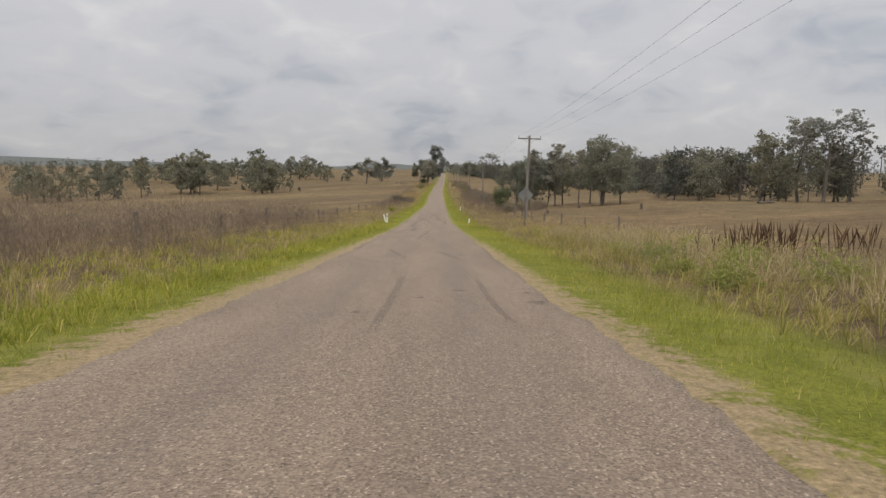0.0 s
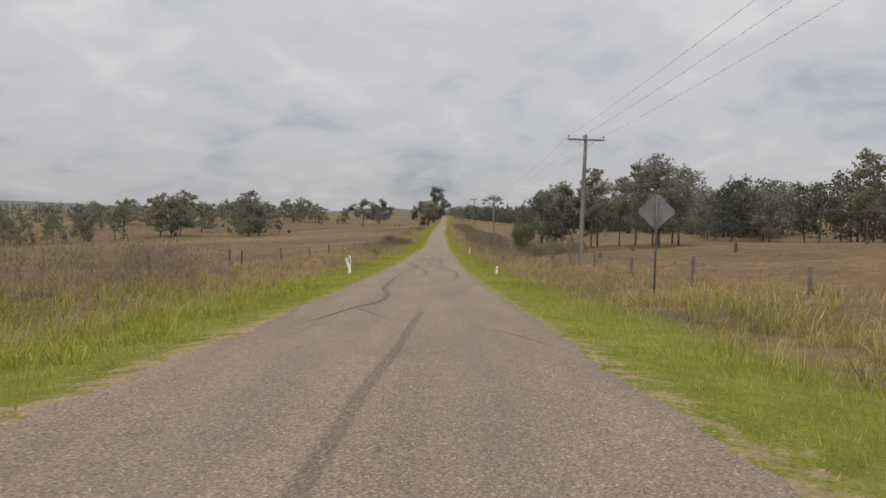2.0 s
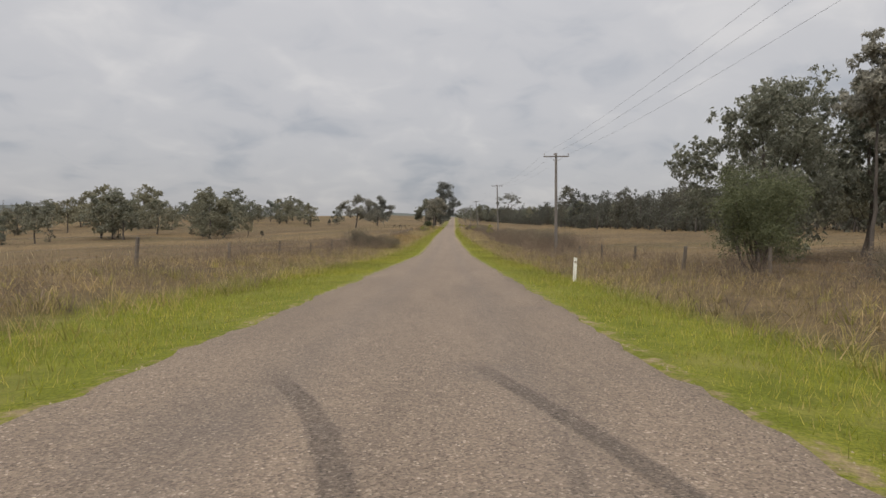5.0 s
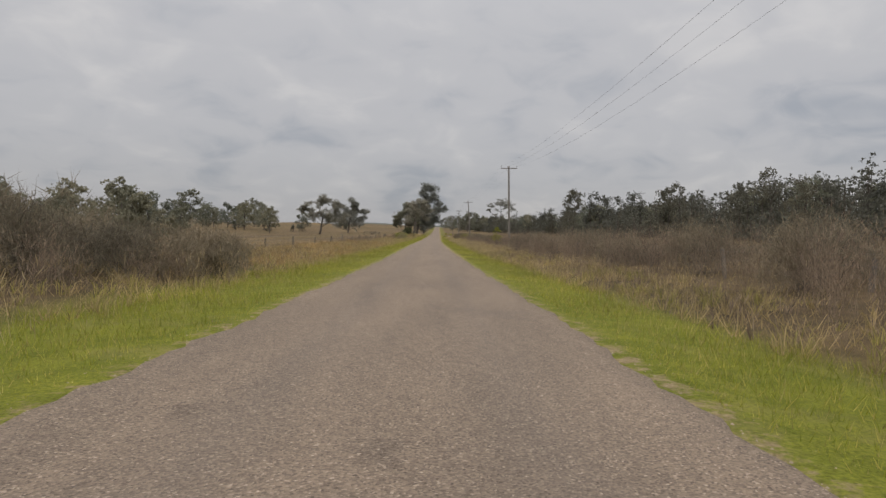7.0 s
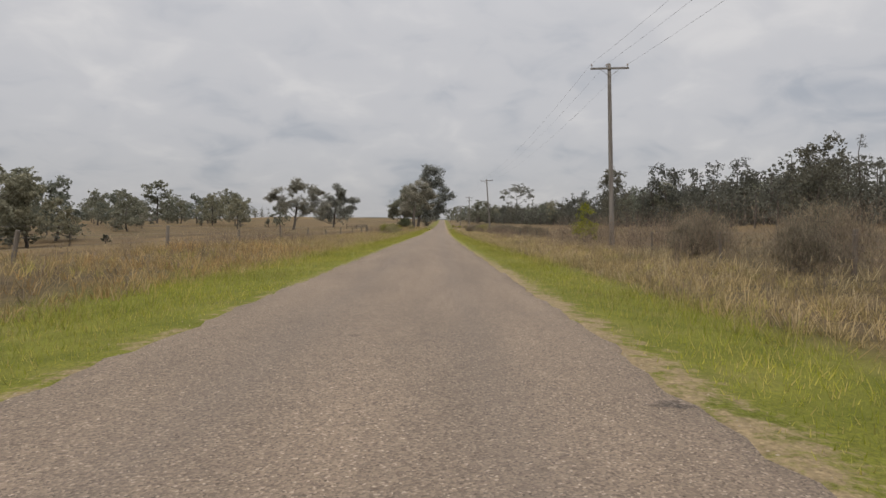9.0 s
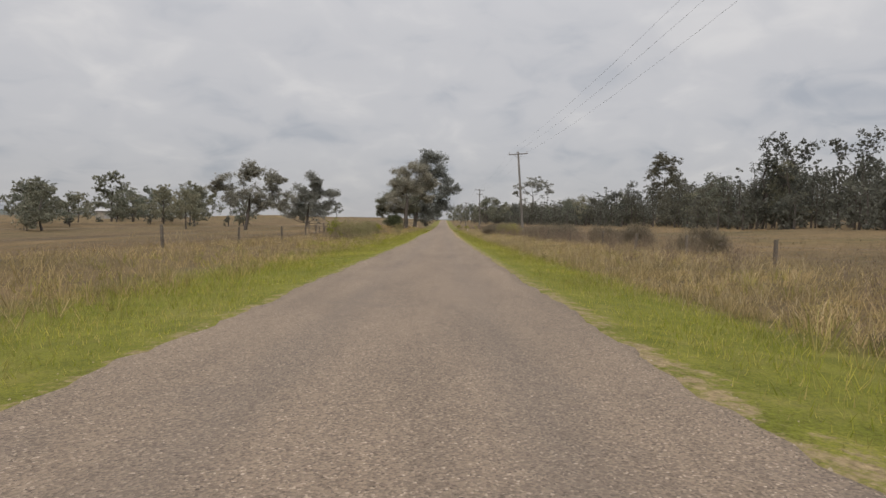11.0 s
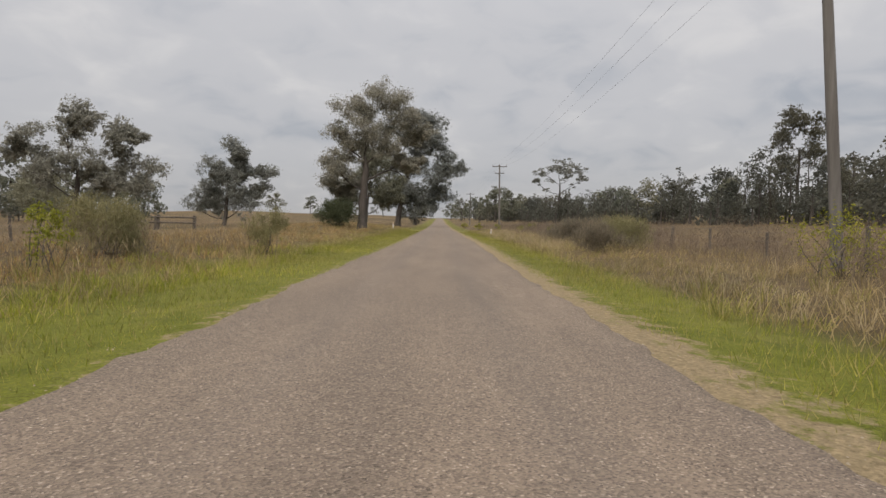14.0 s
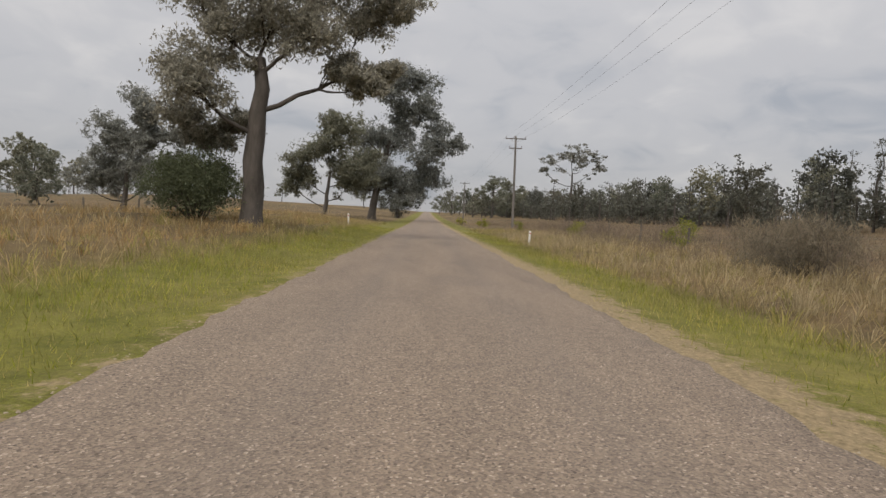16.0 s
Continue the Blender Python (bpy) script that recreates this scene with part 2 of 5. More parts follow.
CLAD = plain_mat("dull_cladding", (0.2, 0.18, 0.15), (0.34, 0.31, 0.27), 1.0, 0.9)


def skid_mat():
    """Tyre rubber worn thin, through which the chips show."""
    k = Mat("tyre_rubber", 0.85, 0.2)
    k.color(k.ramp(k.noise(40.0, 4), (0.3, (0.035, 0.032, 0.032)), (0.7, (0.075, 0.068, 0.065))))
    clear = k.n.new("ShaderNodeBsdfTransparent")
    mixer = k.n.new("ShaderNodeMixShader")
    body = k.math("MULTIPLY", k.ramp(k.noise(30.0, 5, 0.75), (0.36, (0.15, 0.15, 0.15)), (0.62, (1, 1, 1))), k.attr("rubber"))
    k.l.new(body, mixer.inputs[0])
    k.l.new(clear.outputs[0], mixer.inputs[1])
    k.l.new(k.b.outputs[0], mixer.inputs[2])
    k.l.new(mixer.outputs[0], k.n["Material Output"].inputs["Surface"])
    return k.m


SKID = skid_mat()

# ---- mesh helpers ----


def np_mesh(name, verts, faces, mat, smooth=False, attrs=None):
    """A mesh from arrays; faces is an (n, 3) or (n, 4) array, or a list of such."""
    me = bpy.data.meshes.new(name)
    verts = np.asarray(verts, np.float32)
    groups = faces if isinstance(faces, list) else [faces]
    groups = [np.asarray(f, np.int32) for f in groups if len(f)]
    me.vertices.add(len(verts))
    me.vertices.foreach_set("co", verts.ravel())
    loops = np.concatenate([f.ravel() for f in groups])
    sizes = np.concatenate([np.full(len(f), f.shape[1], np.int32) for f in groups])
    me.loops.add(len(loops))
    me.loops.foreach_set("vertex_index", loops)
    me.polygons.add(len(sizes))
    me.polygons.foreach_set("loop_start", np.concatenate([[0], np.cumsum(sizes)[:-1]]).astype(np.int32))
    if smooth:
        me.polygons.foreach_set("use_smooth", np.ones(len(sizes), bool))
    for key, val in (attrs or {}).items():
        a = me.attributes.new(key, "FLOAT", "POINT")
        a.data.foreach_set("value", np.asarray(val, np.float32))
    me.update(calc_edges=True)
    me.materials.append(mat)
    return me


def empty(name, m=None, **tags):
    ob = new(name)
    ob.empty_display_size = 0.3
    if m is not None:
        ob.matrix_basis = m
    return tagged(ob, **tags)


def part(name, bm, material, parent, label="", smooth=False):
    """Links a bmesh, or a ready mesh, as one mesh object under a thing or a part."""
    if isinstance(bm, bmesh.types.BMesh):
        me = bpy.data.meshes.new(name)
        bm.to_mesh(me)
        bm.free()
        me.materials.append(material)
        if smooth:
            me.polygons.foreach_set("use_smooth", np.ones(len(me.polygons), bool))
    else:
        me = bm
    ob = new(name, me)
    ob.parent = parent
    if label:
        ob["label"] = label
    return ob


def box_bm(sx, sy, sz, centre=(0, 0, 0), bevel=0.0, turn=None):
    bm = bmesh.new()
    m = Matrix.Translation(centre) @ (turn or Matrix()) @ Matrix.Diagonal((sx, sy, sz, 1))
    bmesh.ops.create_cube(bm, size=1.0, matrix=m)
    if bevel:
        bmesh.ops.bevel(bm, geom=bm.edges[:], offset=bevel, segments=2, affect="EDGES")
    return bm


def lathe_bm(profile, sides=12, centre=(0, 0, 0), turn=None):
    """A turned body from (radius, height) pairs."""
    bm = bmesh.new()
    rings = []
    for r, h in profile:
        rings.append([bm.verts.new((r * math.cos(a), r * math.sin(a), h)) for a in [2 * math.pi * i / sides for i in range(sides)]])
    for a, b in zip(rings, rings[1:]):
        for i in range(sides):
            bm.faces.new((a[i], a[(i + 1) % sides], b[(i + 1) % sides], b[i]))
    bm.faces.new(rings[0][::-1])
    bm.faces.new(rings[-1])
    bm.transform(Matrix.Translation(centre) @ (turn or Matrix()))
    return bm


def tubes(lines):
    """Tapered tubes along polylines: a list of (points (n,3), radii (n), sides)."""
    V, F, base = [], [], 0
    for pts, radii, sides in lines:
        pts, radii = np.asarray(pts, float), np.asarray(radii, float)
        tang = np.gradient(pts, axis=0)
        tang /= np.linalg.norm(tang, axis=1)[:, None] + 1e-9
        ref = np.where(np.abs(tang[:, 2:3]) > 0.9, np.array([[1.0, 0, 0]]), np.array([[0, 0, 1.0]]))
        side = np.cross(tang, ref)
        side /= np.linalg.norm(side, axis=1)[:, None] + 1e-9
        over = np.cross(side, tang)
        a = np.linspace(0, 2 * np.pi, sides, endpoint=False)
        ring = side[:, None, :] * np.cos(a)[None, :, None] + over[:, None, :] * np.sin(a)[None, :, None]
        V.append((pts[:, None, :] + ring * radii[:, None, None]).reshape(-1, 3))
        n = len(pts)
        i, j = np.meshgrid(np.arange(n - 1), np.arange(sides), indexing="ij")
        q = np.stack([i * sides + j, i * sides + (j + 1) % sides, (i + 1) * sides + (j + 1) % sides, (i + 1) * sides + j], -1).reshape(-1, 4)
        F.append(q + base)
        base += n * sides
    return np.concatenate(V), np.concatenate(F)


# ---- the lie of the land ----
ROAD_Y = np.array([-150, -40, 0, 11.4, 26.3, 44, 63.7, 74.8, 140.2, 168, 195, 258, 293, 340, 420, 520, 700, 900, 1100, 1600, 4600])
ROAD_Z = np.array([9.5, 3.4, 0, -0.92, -1.88, -2.98, -4.02, -4.5, -6.95, -7.37, -7.64, -8.08, -8.3, -8.35, -8.2, -7.5, -5.0, -2.6, -3.2, -9.0, -14.0])
CENTRE_Y = np.array([-150, 0, 20, 40, 60, 80, 145, 172, 195, 230, 263, 287, 300, 325, 338, 350, 420, 600, 900, 4600])
CENTRE_X = np.array([-0.3, -0.44, -0.57, -0.7, -0.92, -0.9, -0.68, -0.72, -0.87, -0.85, -0.7, -0.45, -0.28, -0.34, -0.1, 0.22, 0.95, 3.0, 6.4, 50.0])
HALF = 2.12
_fine = np.arange(-160, 4600, 1.0)
_k = np.ones(9) / 9
_zf = np.convolve(np.interp(_fine, ROAD_Y, ROAD_Z), _k, mode="same")
_cf = np.convolve(np.interp(_fine, CENTRE_Y, CENTRE_X), np.ones(15) / 15, mode="same")


def road_z(y):
    return np.interp(y, _fine, _zf)


def road_x(y):
    return np.interp(y, _fine, _cf)


SIDE_Y = [-150, 0, 100, 250, 350, 450, 600, 900, 1600]
LEFT_U = [10, 40, 90, 200, 600]
LEFT_Z = [[0, -2, -6, -12, -20], [0, -2, -6, -12, -16], [0, -2.0, -6, -9, -11], [0, -2.0, -5.5, -7.5, -7.5], [0.1, -1.0, -4.5, -6.5, -5],
          [0.3, -0.4, -1.2, -3.5, -6], [0.4, 2.0, 2.0, -2.0, -6], [0, 1.0, 0.5, -2.0, -5], [0, 0, 0, 0, 0]]
RIGHT_Z = [[0, 0.5, 1, 3, 4], [0, 1.0, 2.6, 6, 8], [0, 2.0, 3.4, 8, 12], [0, 1.2, 3.5, 9, 12], [0, 1.2, 3.5, 8, 12],
           [0.2, 1.5, 4, 7, 10], [0.2, 1.5, 4, 7, 9], [0, 1, 2.5, 5, 6], [0, 0, 0, 0, 0]]


def land(x, y):
    """Height of the ground at x, y (arrays)."""
    x, y = np.asarray(x, float), np.asarray(y, float)
    u = x - road_x(y)
    a = np.abs(u)
    z = road_z(y) + np.interp(a, [0, HALF - 0.25, HALF + 0.05, 3.4, 5.5, 10], [-0.07, -0.07, -0.045, -0.13, -0.26, 0.0])
    side = np.zeros_like(z)
    for table, mask in ((LEFT_Z, u < 0), (RIGHT_Z, u >= 0)):
        cols = np.array([np.interp(y, SIDE_Y, [row[i] for row in table]) for i in range(5)])
        uu = np.clip(a, 10, 600)
        val = np.zeros_like(z)
        for i in range(4):
            lo, hi = LEFT_U[i], LEFT_U[i + 1]
            f = np.clip((uu - lo) / (hi - lo), 0, 1)
            val = np.where((uu >= lo) & (uu <= hi), cols[i] * (1 - f) + cols[i + 1] * f, val)
        side = np.where(mask & (a > 10), val, side)
    fade = np.clip((a - 3) / 8, 0, 1)
    lumps = 0.10 * np.sin(x * 0.9 + 1.3 * np.sin(y * 0.33)) * np.sin(y * 0.71 + 0.4) + 0.05 * np.sin(x * 2.3 + y * 1.7)
    swell = np.clip((a - 30) / 60, 0, 1) * (0.5 * np.sin(x * 0.045 + y * 0.02) + 0.4 * np.sin(y * 0.05 - x * 0.017))
    bank = 0.5 * np.exp(-((y - 388) / 36) ** 2) * np.clip((-u - 3) / 3, 0, 1) * np.clip((40 + u) / 20, 0, 1)
    r = np.hypot(x, y)
    hills = np.clip((r - 1500) / 1500, 0, 1) * (16 + 14 * np.sin(x * 0.0021 + 0.5) + 9 * np.sin(x * 0.0057 + y * 0.001) + 4 * np.sin(x * 0.017))
    return z + side + fade * lumps + swell + hills + bank


def spread(inner, step, outer, growth):
    v, s = [0.0], step
    while v[-1] < outer:
        if v[-1] >= inner:
            s *= growth
        v.append(v[-1] + s)
    return np.array(v)


side_steps = spread(13.0, 0.5, 3600, 1.16)
side_steps = np.unique(np.concatenate([side_steps, np.arange(2.0, 4.0, 0.25)]))
gx = np.concatenate([-side_steps[:0:-1], side_steps])
gy = np.concatenate([-20 - spread(60, 8.0, 2500, 1.2)[:0:-1], np.arange(-20, 460, 3.0), 460 + spread(100, 5.0, 4000, 1.13)])
X, Y = np.meshgrid(gx, gy)
X = X + road_x(Y) * np.clip(1 - (np.abs(X) - 20) / 40, 0, 1)
Z = land(X, Y)
nx, ny = len(gx), len(gy)
i, j = np.meshgrid(np.arange(ny - 1), np.arange(nx - 1), indexing="ij")
quads = np.stack([i * nx + j, i * nx + j + 1, (i + 1) * nx + j + 1, (i + 1) * nx + j], -1).reshape(-1, 4)
A = np.abs(X - road_x(Y))
verge_w = np.clip(1 - (A - 4.3 - np.where(X < 0, np.interp(Y, [30, 60, 290, 315, 345, 360], [0.3, 0.8, 0.9, 1.6, 1.2, 0.4]), 0.0)) / 1.5, 0, 1) * np.interp(Y, [0, 60, 150, 200, 320, 345, 420], [0.85, 0.95, 0.95, 0.8, 0.8, 0.6, 0.5])
# bare gravel beside the seal, wide at some stretches and grown over at others
right_bare = np.interp(Y, [-10, 22, 34, 60, 135, 150, 175, 186, 212, 230, 262, 300, 318, 350, 420], [0.75, 0.7, 0.25, 0.08, 0.08, 0.2, 0.12, 0.5, 0.55, 0.3, 0.3, 0.4, 0.85, 0.95, 0.8])
left_bare = np.interp(Y, [-10, 24, 36, 60, 150, 165, 180, 420], [1.0, 0.85, 0.35, 0.06, 0.06, 0.25, 0.08, 0.06])
bare = np.where(X > road_x(Y), right_bare, left_bare)
gravel_w = np.clip(1.15 - (A - HALF - 0.1) / (0.25 + 0.75 * bare), 0, 1) * (A > HALF - 0.6) * (0.42 + 0.58 * bare)
ground = new("ground", np_mesh("ground", np.stack([X, Y, Z], -1).reshape(-1, 3), quads, GROUND, True,
                               {"verge": verge_w.ravel(), "gravel": gravel_w.ravel(), "wooded": np.clip((np.hypot(X, Y) - 1300) / 500, 0, 1).ravel()}))
tagged(ground, "dry tan paddock ground with a green roadside verge", "ground", kind="structure")


def edge_wobble(y, s):
    """The broken edge of the seal, which wanders in and out."""
    return (0.035 * np.sin(y * 0.83 + s) + 0.03 * np.sin(y * 2.1 + 2 * s) + 0.03 * np.sin(y * 5.3 + 3 * s) + 0.03 * np.sin(y * 11.7 + s)
            - 0.06 * np.clip(np.sin(y * 0.37 + s * 1.7) - 0.6, 0, 1))


ry = np.concatenate([np.arange(-150, -30, 3.0), np.arange(-30, 420, 0.3), np.arange(420, 1000, 4.0)])
cols = np.array([-1.0, -0.97, -0.85, -0.7, -0.55, -0.4, -0.25, 0.0, 0.25, 0.4, 0.55, 0.7, 0.85, 0.97, 1.0])
cx = road_x(ry)
lw, rw = HALF + edge_wobble(ry, 0.7), HALF + edge_wobble(ry, 2.9)
U = np.where(cols[None] < 0, cols[None] * lw[:, None], cols[None] * rw[:, None])
rz = road_z(ry)[:, None] + 0.02 * (1 - cols[None] ** 2) - np.where(np.abs(cols[None]) == 1, 0.075, 0)
RX = cx[:, None] + U
n = len(cols)
i, j = np.meshgrid(np.arange(len(ry) - 1), np.arange(n - 1), indexing="ij")
quads = np.stack([i * n + j, i * n + j + 1, (i + 1) * n + j + 1, (i + 1) * n + j], -1).reshape(-1, 4)
track = np.exp(-((np.abs(U) - 0.85) / 0.3) ** 2)
road = new("road", np_mesh("road", np.stack([RX, np.repeat(ry[:, None], n, 1), rz], -1).reshape(-1, 3), quads, ASPHALT, True, {"track": track.ravel()}))
tagged(road, "narrow grey-brown chip seal road with ragged crumbling edges", "road", kind="structure")


def seal_z(x, y):
    u = (np.asarray(x) - road_x(y)) / HALF
    return road_z(y) + 0.02 * (1 - u ** 2)


# ---- tyre marks on the seal ----
def curve_through(points, step=0.2):
    """A smooth line through a few points."""
    p = np.array(points, float)
    p = np.vstack([2 * p[0] - p[1], p, 2 * p[-1] - p[-2]])
    out = []
    for a, b, c, d in zip(p, p[1:], p[2:], p[3:]):
        m = max(2, int(np.linalg.norm(c - b) / step))
        t = np.linspace(0, 1, m, endpoint=False)[:, None]
        out.append(0.5 * (2 * b + (c - a) * t + (2 * a - 5 * b + 4 * c - d) * t ** 2 + (3 * b - a - 3 * c + d) * t ** 3))
    return np.vstack(out + [p[-2:-1]])


def skid(points, width, strength):
    line = curve_through(points)
    width *= 0.82
    tang = np.gradient(line, axis=0)
    tang /= np.linalg.norm(tang, axis=1)[:, None]
    nrm = np.stack([-tang[:, 1], tang[:, 0]], 1)
    m = len(line)
    ends = np.clip(np.minimum(np.arange(m), np.arange(m)[::-1]) / 5.0, 0.1, 1)
    rows, val = [], []
    for f, e in ((-1, 0.0), (-0.62, 0.95), (0, 0.8), (0.62, 0.95), (1, 0.0)):
        p = line + nrm * f * width / 2
        rows.append(np.column_stack([p, seal_z(p[:, 0], p[:, 1]) + 0.006]))
        val.append(ends * e * strength * 0.72)
    V = np.concatenate(rows)
    k = np.arange(m - 1)
    F = np.concatenate([np.stack([r * m + k, r * m + k + 1, (r + 1) * m + k + 1, (r + 1) * m + k], -1) for r in range(4)])
    ob = new("skid_mark", np_mesh("skid_mark", V, F, SKID, True, {"rubber": np.concatenate(val)}))
    return tagged(ob, "dark curving tyre rubber mark on the seal", "tyre mark", "tyre marks on the road", "structure")


for pts, width, strength in (
    ([(-0.84, 56), (-0.81, 58.4), (-0.94, 60.5), (-1.29, 63.3), (-1.75, 66.6), (-2.05, 69), (-2.22, 72), (-2.08, 75.6), (-1.9, 77.8), (-1.48, 79.3), (-0.95, 81.1), (-0.56, 83.4), (-0.66, 86.9), (-1.19, 89.7), (-1.99, 91.6)], 0.23, 0.62),
    ([(-1.86, 52), (-1.88, 57), (-1.82, 60.5), (-1.6, 64.2), (-1.53, 69), (-1.4, 72.8), (-1.5, 77), (-1.69, 80), (-1.74, 81.4), (-2.2, 83.2), (-2.28, 85.5), (-1.95, 87.3)], 0.2, 0.42),
    ([(0.58, 55.8), (0.63, 57.3), (0.57, 59.6), (0.29, 62.1), (-0.1, 65.3), (-0.36, 67.6), (-0.62, 69.3), (-0.9, 71.4), (-0.88, 73.6), (-0.62, 76.2), (-0.37, 78.1), (0.15, 79.7), (0.62, 81.6), (0.84, 84.3), (0.51, 88.4), (-0.39, 92)], 0.23, 0.66),
    ([(-0.06, 66.3), (-0.05, 69), (-0.1, 72), (-0.13, 75.5), (-0.1, 78), (-0.15, 79.6), (-0.3, 81), (-0.7, 82.8), (-0.92, 84), (-0.95, 85.8)], 0.22, 0.5),
    ([(-0.4, 77.8), (-0.38, 80.4), (-0.2, 85), (0.0, 90.3)], 0.14, 0.34),
    ([(-1.74, 38.6), (-1.54, 39.4), (-1.4, 40.6), (-1.48, 42.7), (-1.73, 44.6), (-1.86, 48.3), (-1.87, 52.5)], 0.2, 0.6),
    ([(-1.24, 50), (-0.97, 52.5), (-0.78, 55.8), (-0.83, 58.5)], 0.18, 0.32),
    ([(0.22, 49), (0.44, 51.4), (0.62, 54.6), (0.6, 57.6)], 0.2, 0.42),
    ([(-0.63, 12.4), (-0.6, 8.2), (-0.61, 5.6)], 0.14, 0.36),
    ([(0.69, 12.1), (0.71, 8.3), (0.83, 6)], 0.14, 0.4),
    ([(-2.1, 16.8), (-2.1, 16.3), (-1.9, 15.78), (-1.57, 15.36), (-1.3, 15.08), (-1.07, 14.88), (-0.8, 14.7), (-0.5, 14.55)], 0.15, 0.55),
    ([(-1.55, 20.6), (-1.3, 19.0), (-1.05, 17.7), (-0.84, 16.7), (-0.76, 15.9)], 0.15, 0.5),
    ([(-0.05, 19.6), (0.15, 18.5), (0.36, 17.3), (0.57, 16.4), (0.72, 15.9)], 0.15, 0.5),
    ([(-0.84, 27.0), (-0.78, 29.5), (-0.74, 31.3), (-0.64, 33.2), (-0.56, 36), (-0.47, 38.6)], 0.17, 0.45),
    ([(-2.2, 35.6), (-2.06, 36.3), (-1.81, 38.2), (-1.55, 39.6), (-1.33, 40.7)], 0.09, 1.3),
    ([(-2.0, 39.2), (-1.58, 38.1), (-1.2, 37.0), (-0.8, 36.0)], 0.09, 0.8),
    ([(0.1, 35.9), (0.45, 35.3), (0.74, 34.9), (1.04, 34.0), (1.25, 33.3)], 0.09, 0.7),
    ([(-2.05, 29.8), (-1.85, 29.9), (-1.7, 30.0)], 0.12, 0.6),
    ([(-0.38, 192), (-0.36, 187.1), (-0.3, 183)], 0.2, 0.34),
):
    skid(pts, width, strength)


def stain(x, y, across, along, strength, seed):
    """A dark worn spot where the chips have gone, with a ragged outline."""
    q = np.random.default_rng(seed)
    a = np.linspace(0, 2 * np.pi, 22, endpoint=False)
    r = 1 + 0.22 * np.sin(3 * a + q.uniform(0, 6)) + 0.16 * np.sin(5 * a + q.uniform(0, 6)) + 0.1 * q.normal(size=22)
    rings = [(0.05, 1.0), (0.55, 0.9), (0.8, 0.6), (1.0, 0.0)]
    P = np.concatenate([np.column_stack([x + np.cos(a) * r * f * across / 2, y + np.sin(a) * r * f * along / 2]) for f, _ in rings])
    V = np.column_stack([P, seal_z(P[:, 0], P[:, 1]) + 0.005])
    k = np.arange(22)
    F = np.concatenate([np.stack([i * 22 + k, i * 22 + (k + 1) % 22, (i + 1) * 22 + (k + 1) % 22, (i + 1) * 22 + k], -1) for i in range(3)])
    ob = new("road_stain", np_mesh("road_stain", V, F, SKID, True, {"rubber": np.repeat([v * strength for _, v in rings], 22)}))
    return tagged(ob, "dark worn spot in the chip seal", "road stain", "worn spots in the road", "structure")


for k, (x, y, w, l, v) in enumerate((
        (-0.23, 8.64, 0.16, 0.14, 0.7), (0.34, 9.6, 0.3, 0.2, 0.35), (1.3, 8.4, 0.34, 0.4, 0.4), (1.33, 9.5, 0.2, 0.16, 0.7), (0.03, 8.3, 0.16, 0.2, 0.3), (-0.9, 7.2, 0.12, 0.3, 0.4),
        (-0.03, 297.1, 0.11, 0.16, 0.9), (-0.03, 297.8, 0.07, 0.12, 0.8), (-0.02, 298.5, 0.07, 0.14, 0.8), (0.02, 299.2, 0.06, 0.14, 0.7), (-0.05, 296.0, 0.07, 0.1, 0.7), (-0.04, 295.0, 0.06, 0.1, 0.6), (0.0, 300.3, 0.06, 0.2, 0.5),
        (1.03, 199.2, 0.26, 0.2, 0.7), (-1.16, 201.5, 0.12, 0.2, 0.4), (-0.71, 143.4, 0.3, 0.5, 0.2), (-1.9, 144.1, 0.2, 0.4, 0.25), (-1.94, 138.1, 0.2, 0.4, 0.25), (-0.68, 137.7, 0.25, 0.5, 0.2),
        (0.04, 337.4, 0.14, 0.12, 0.8), (-1.57, 337.3, 0.3, 0.3, 0.25), (-0.11, 330.6, 0.06, 0.3, 0.4), (0.85, 345.3, 0.3, 0.2, 0.25), (-1.8, 330.0, 0.3, 0.6, 0.25))):
    stain(x, y, w, l, v, 300 + k)


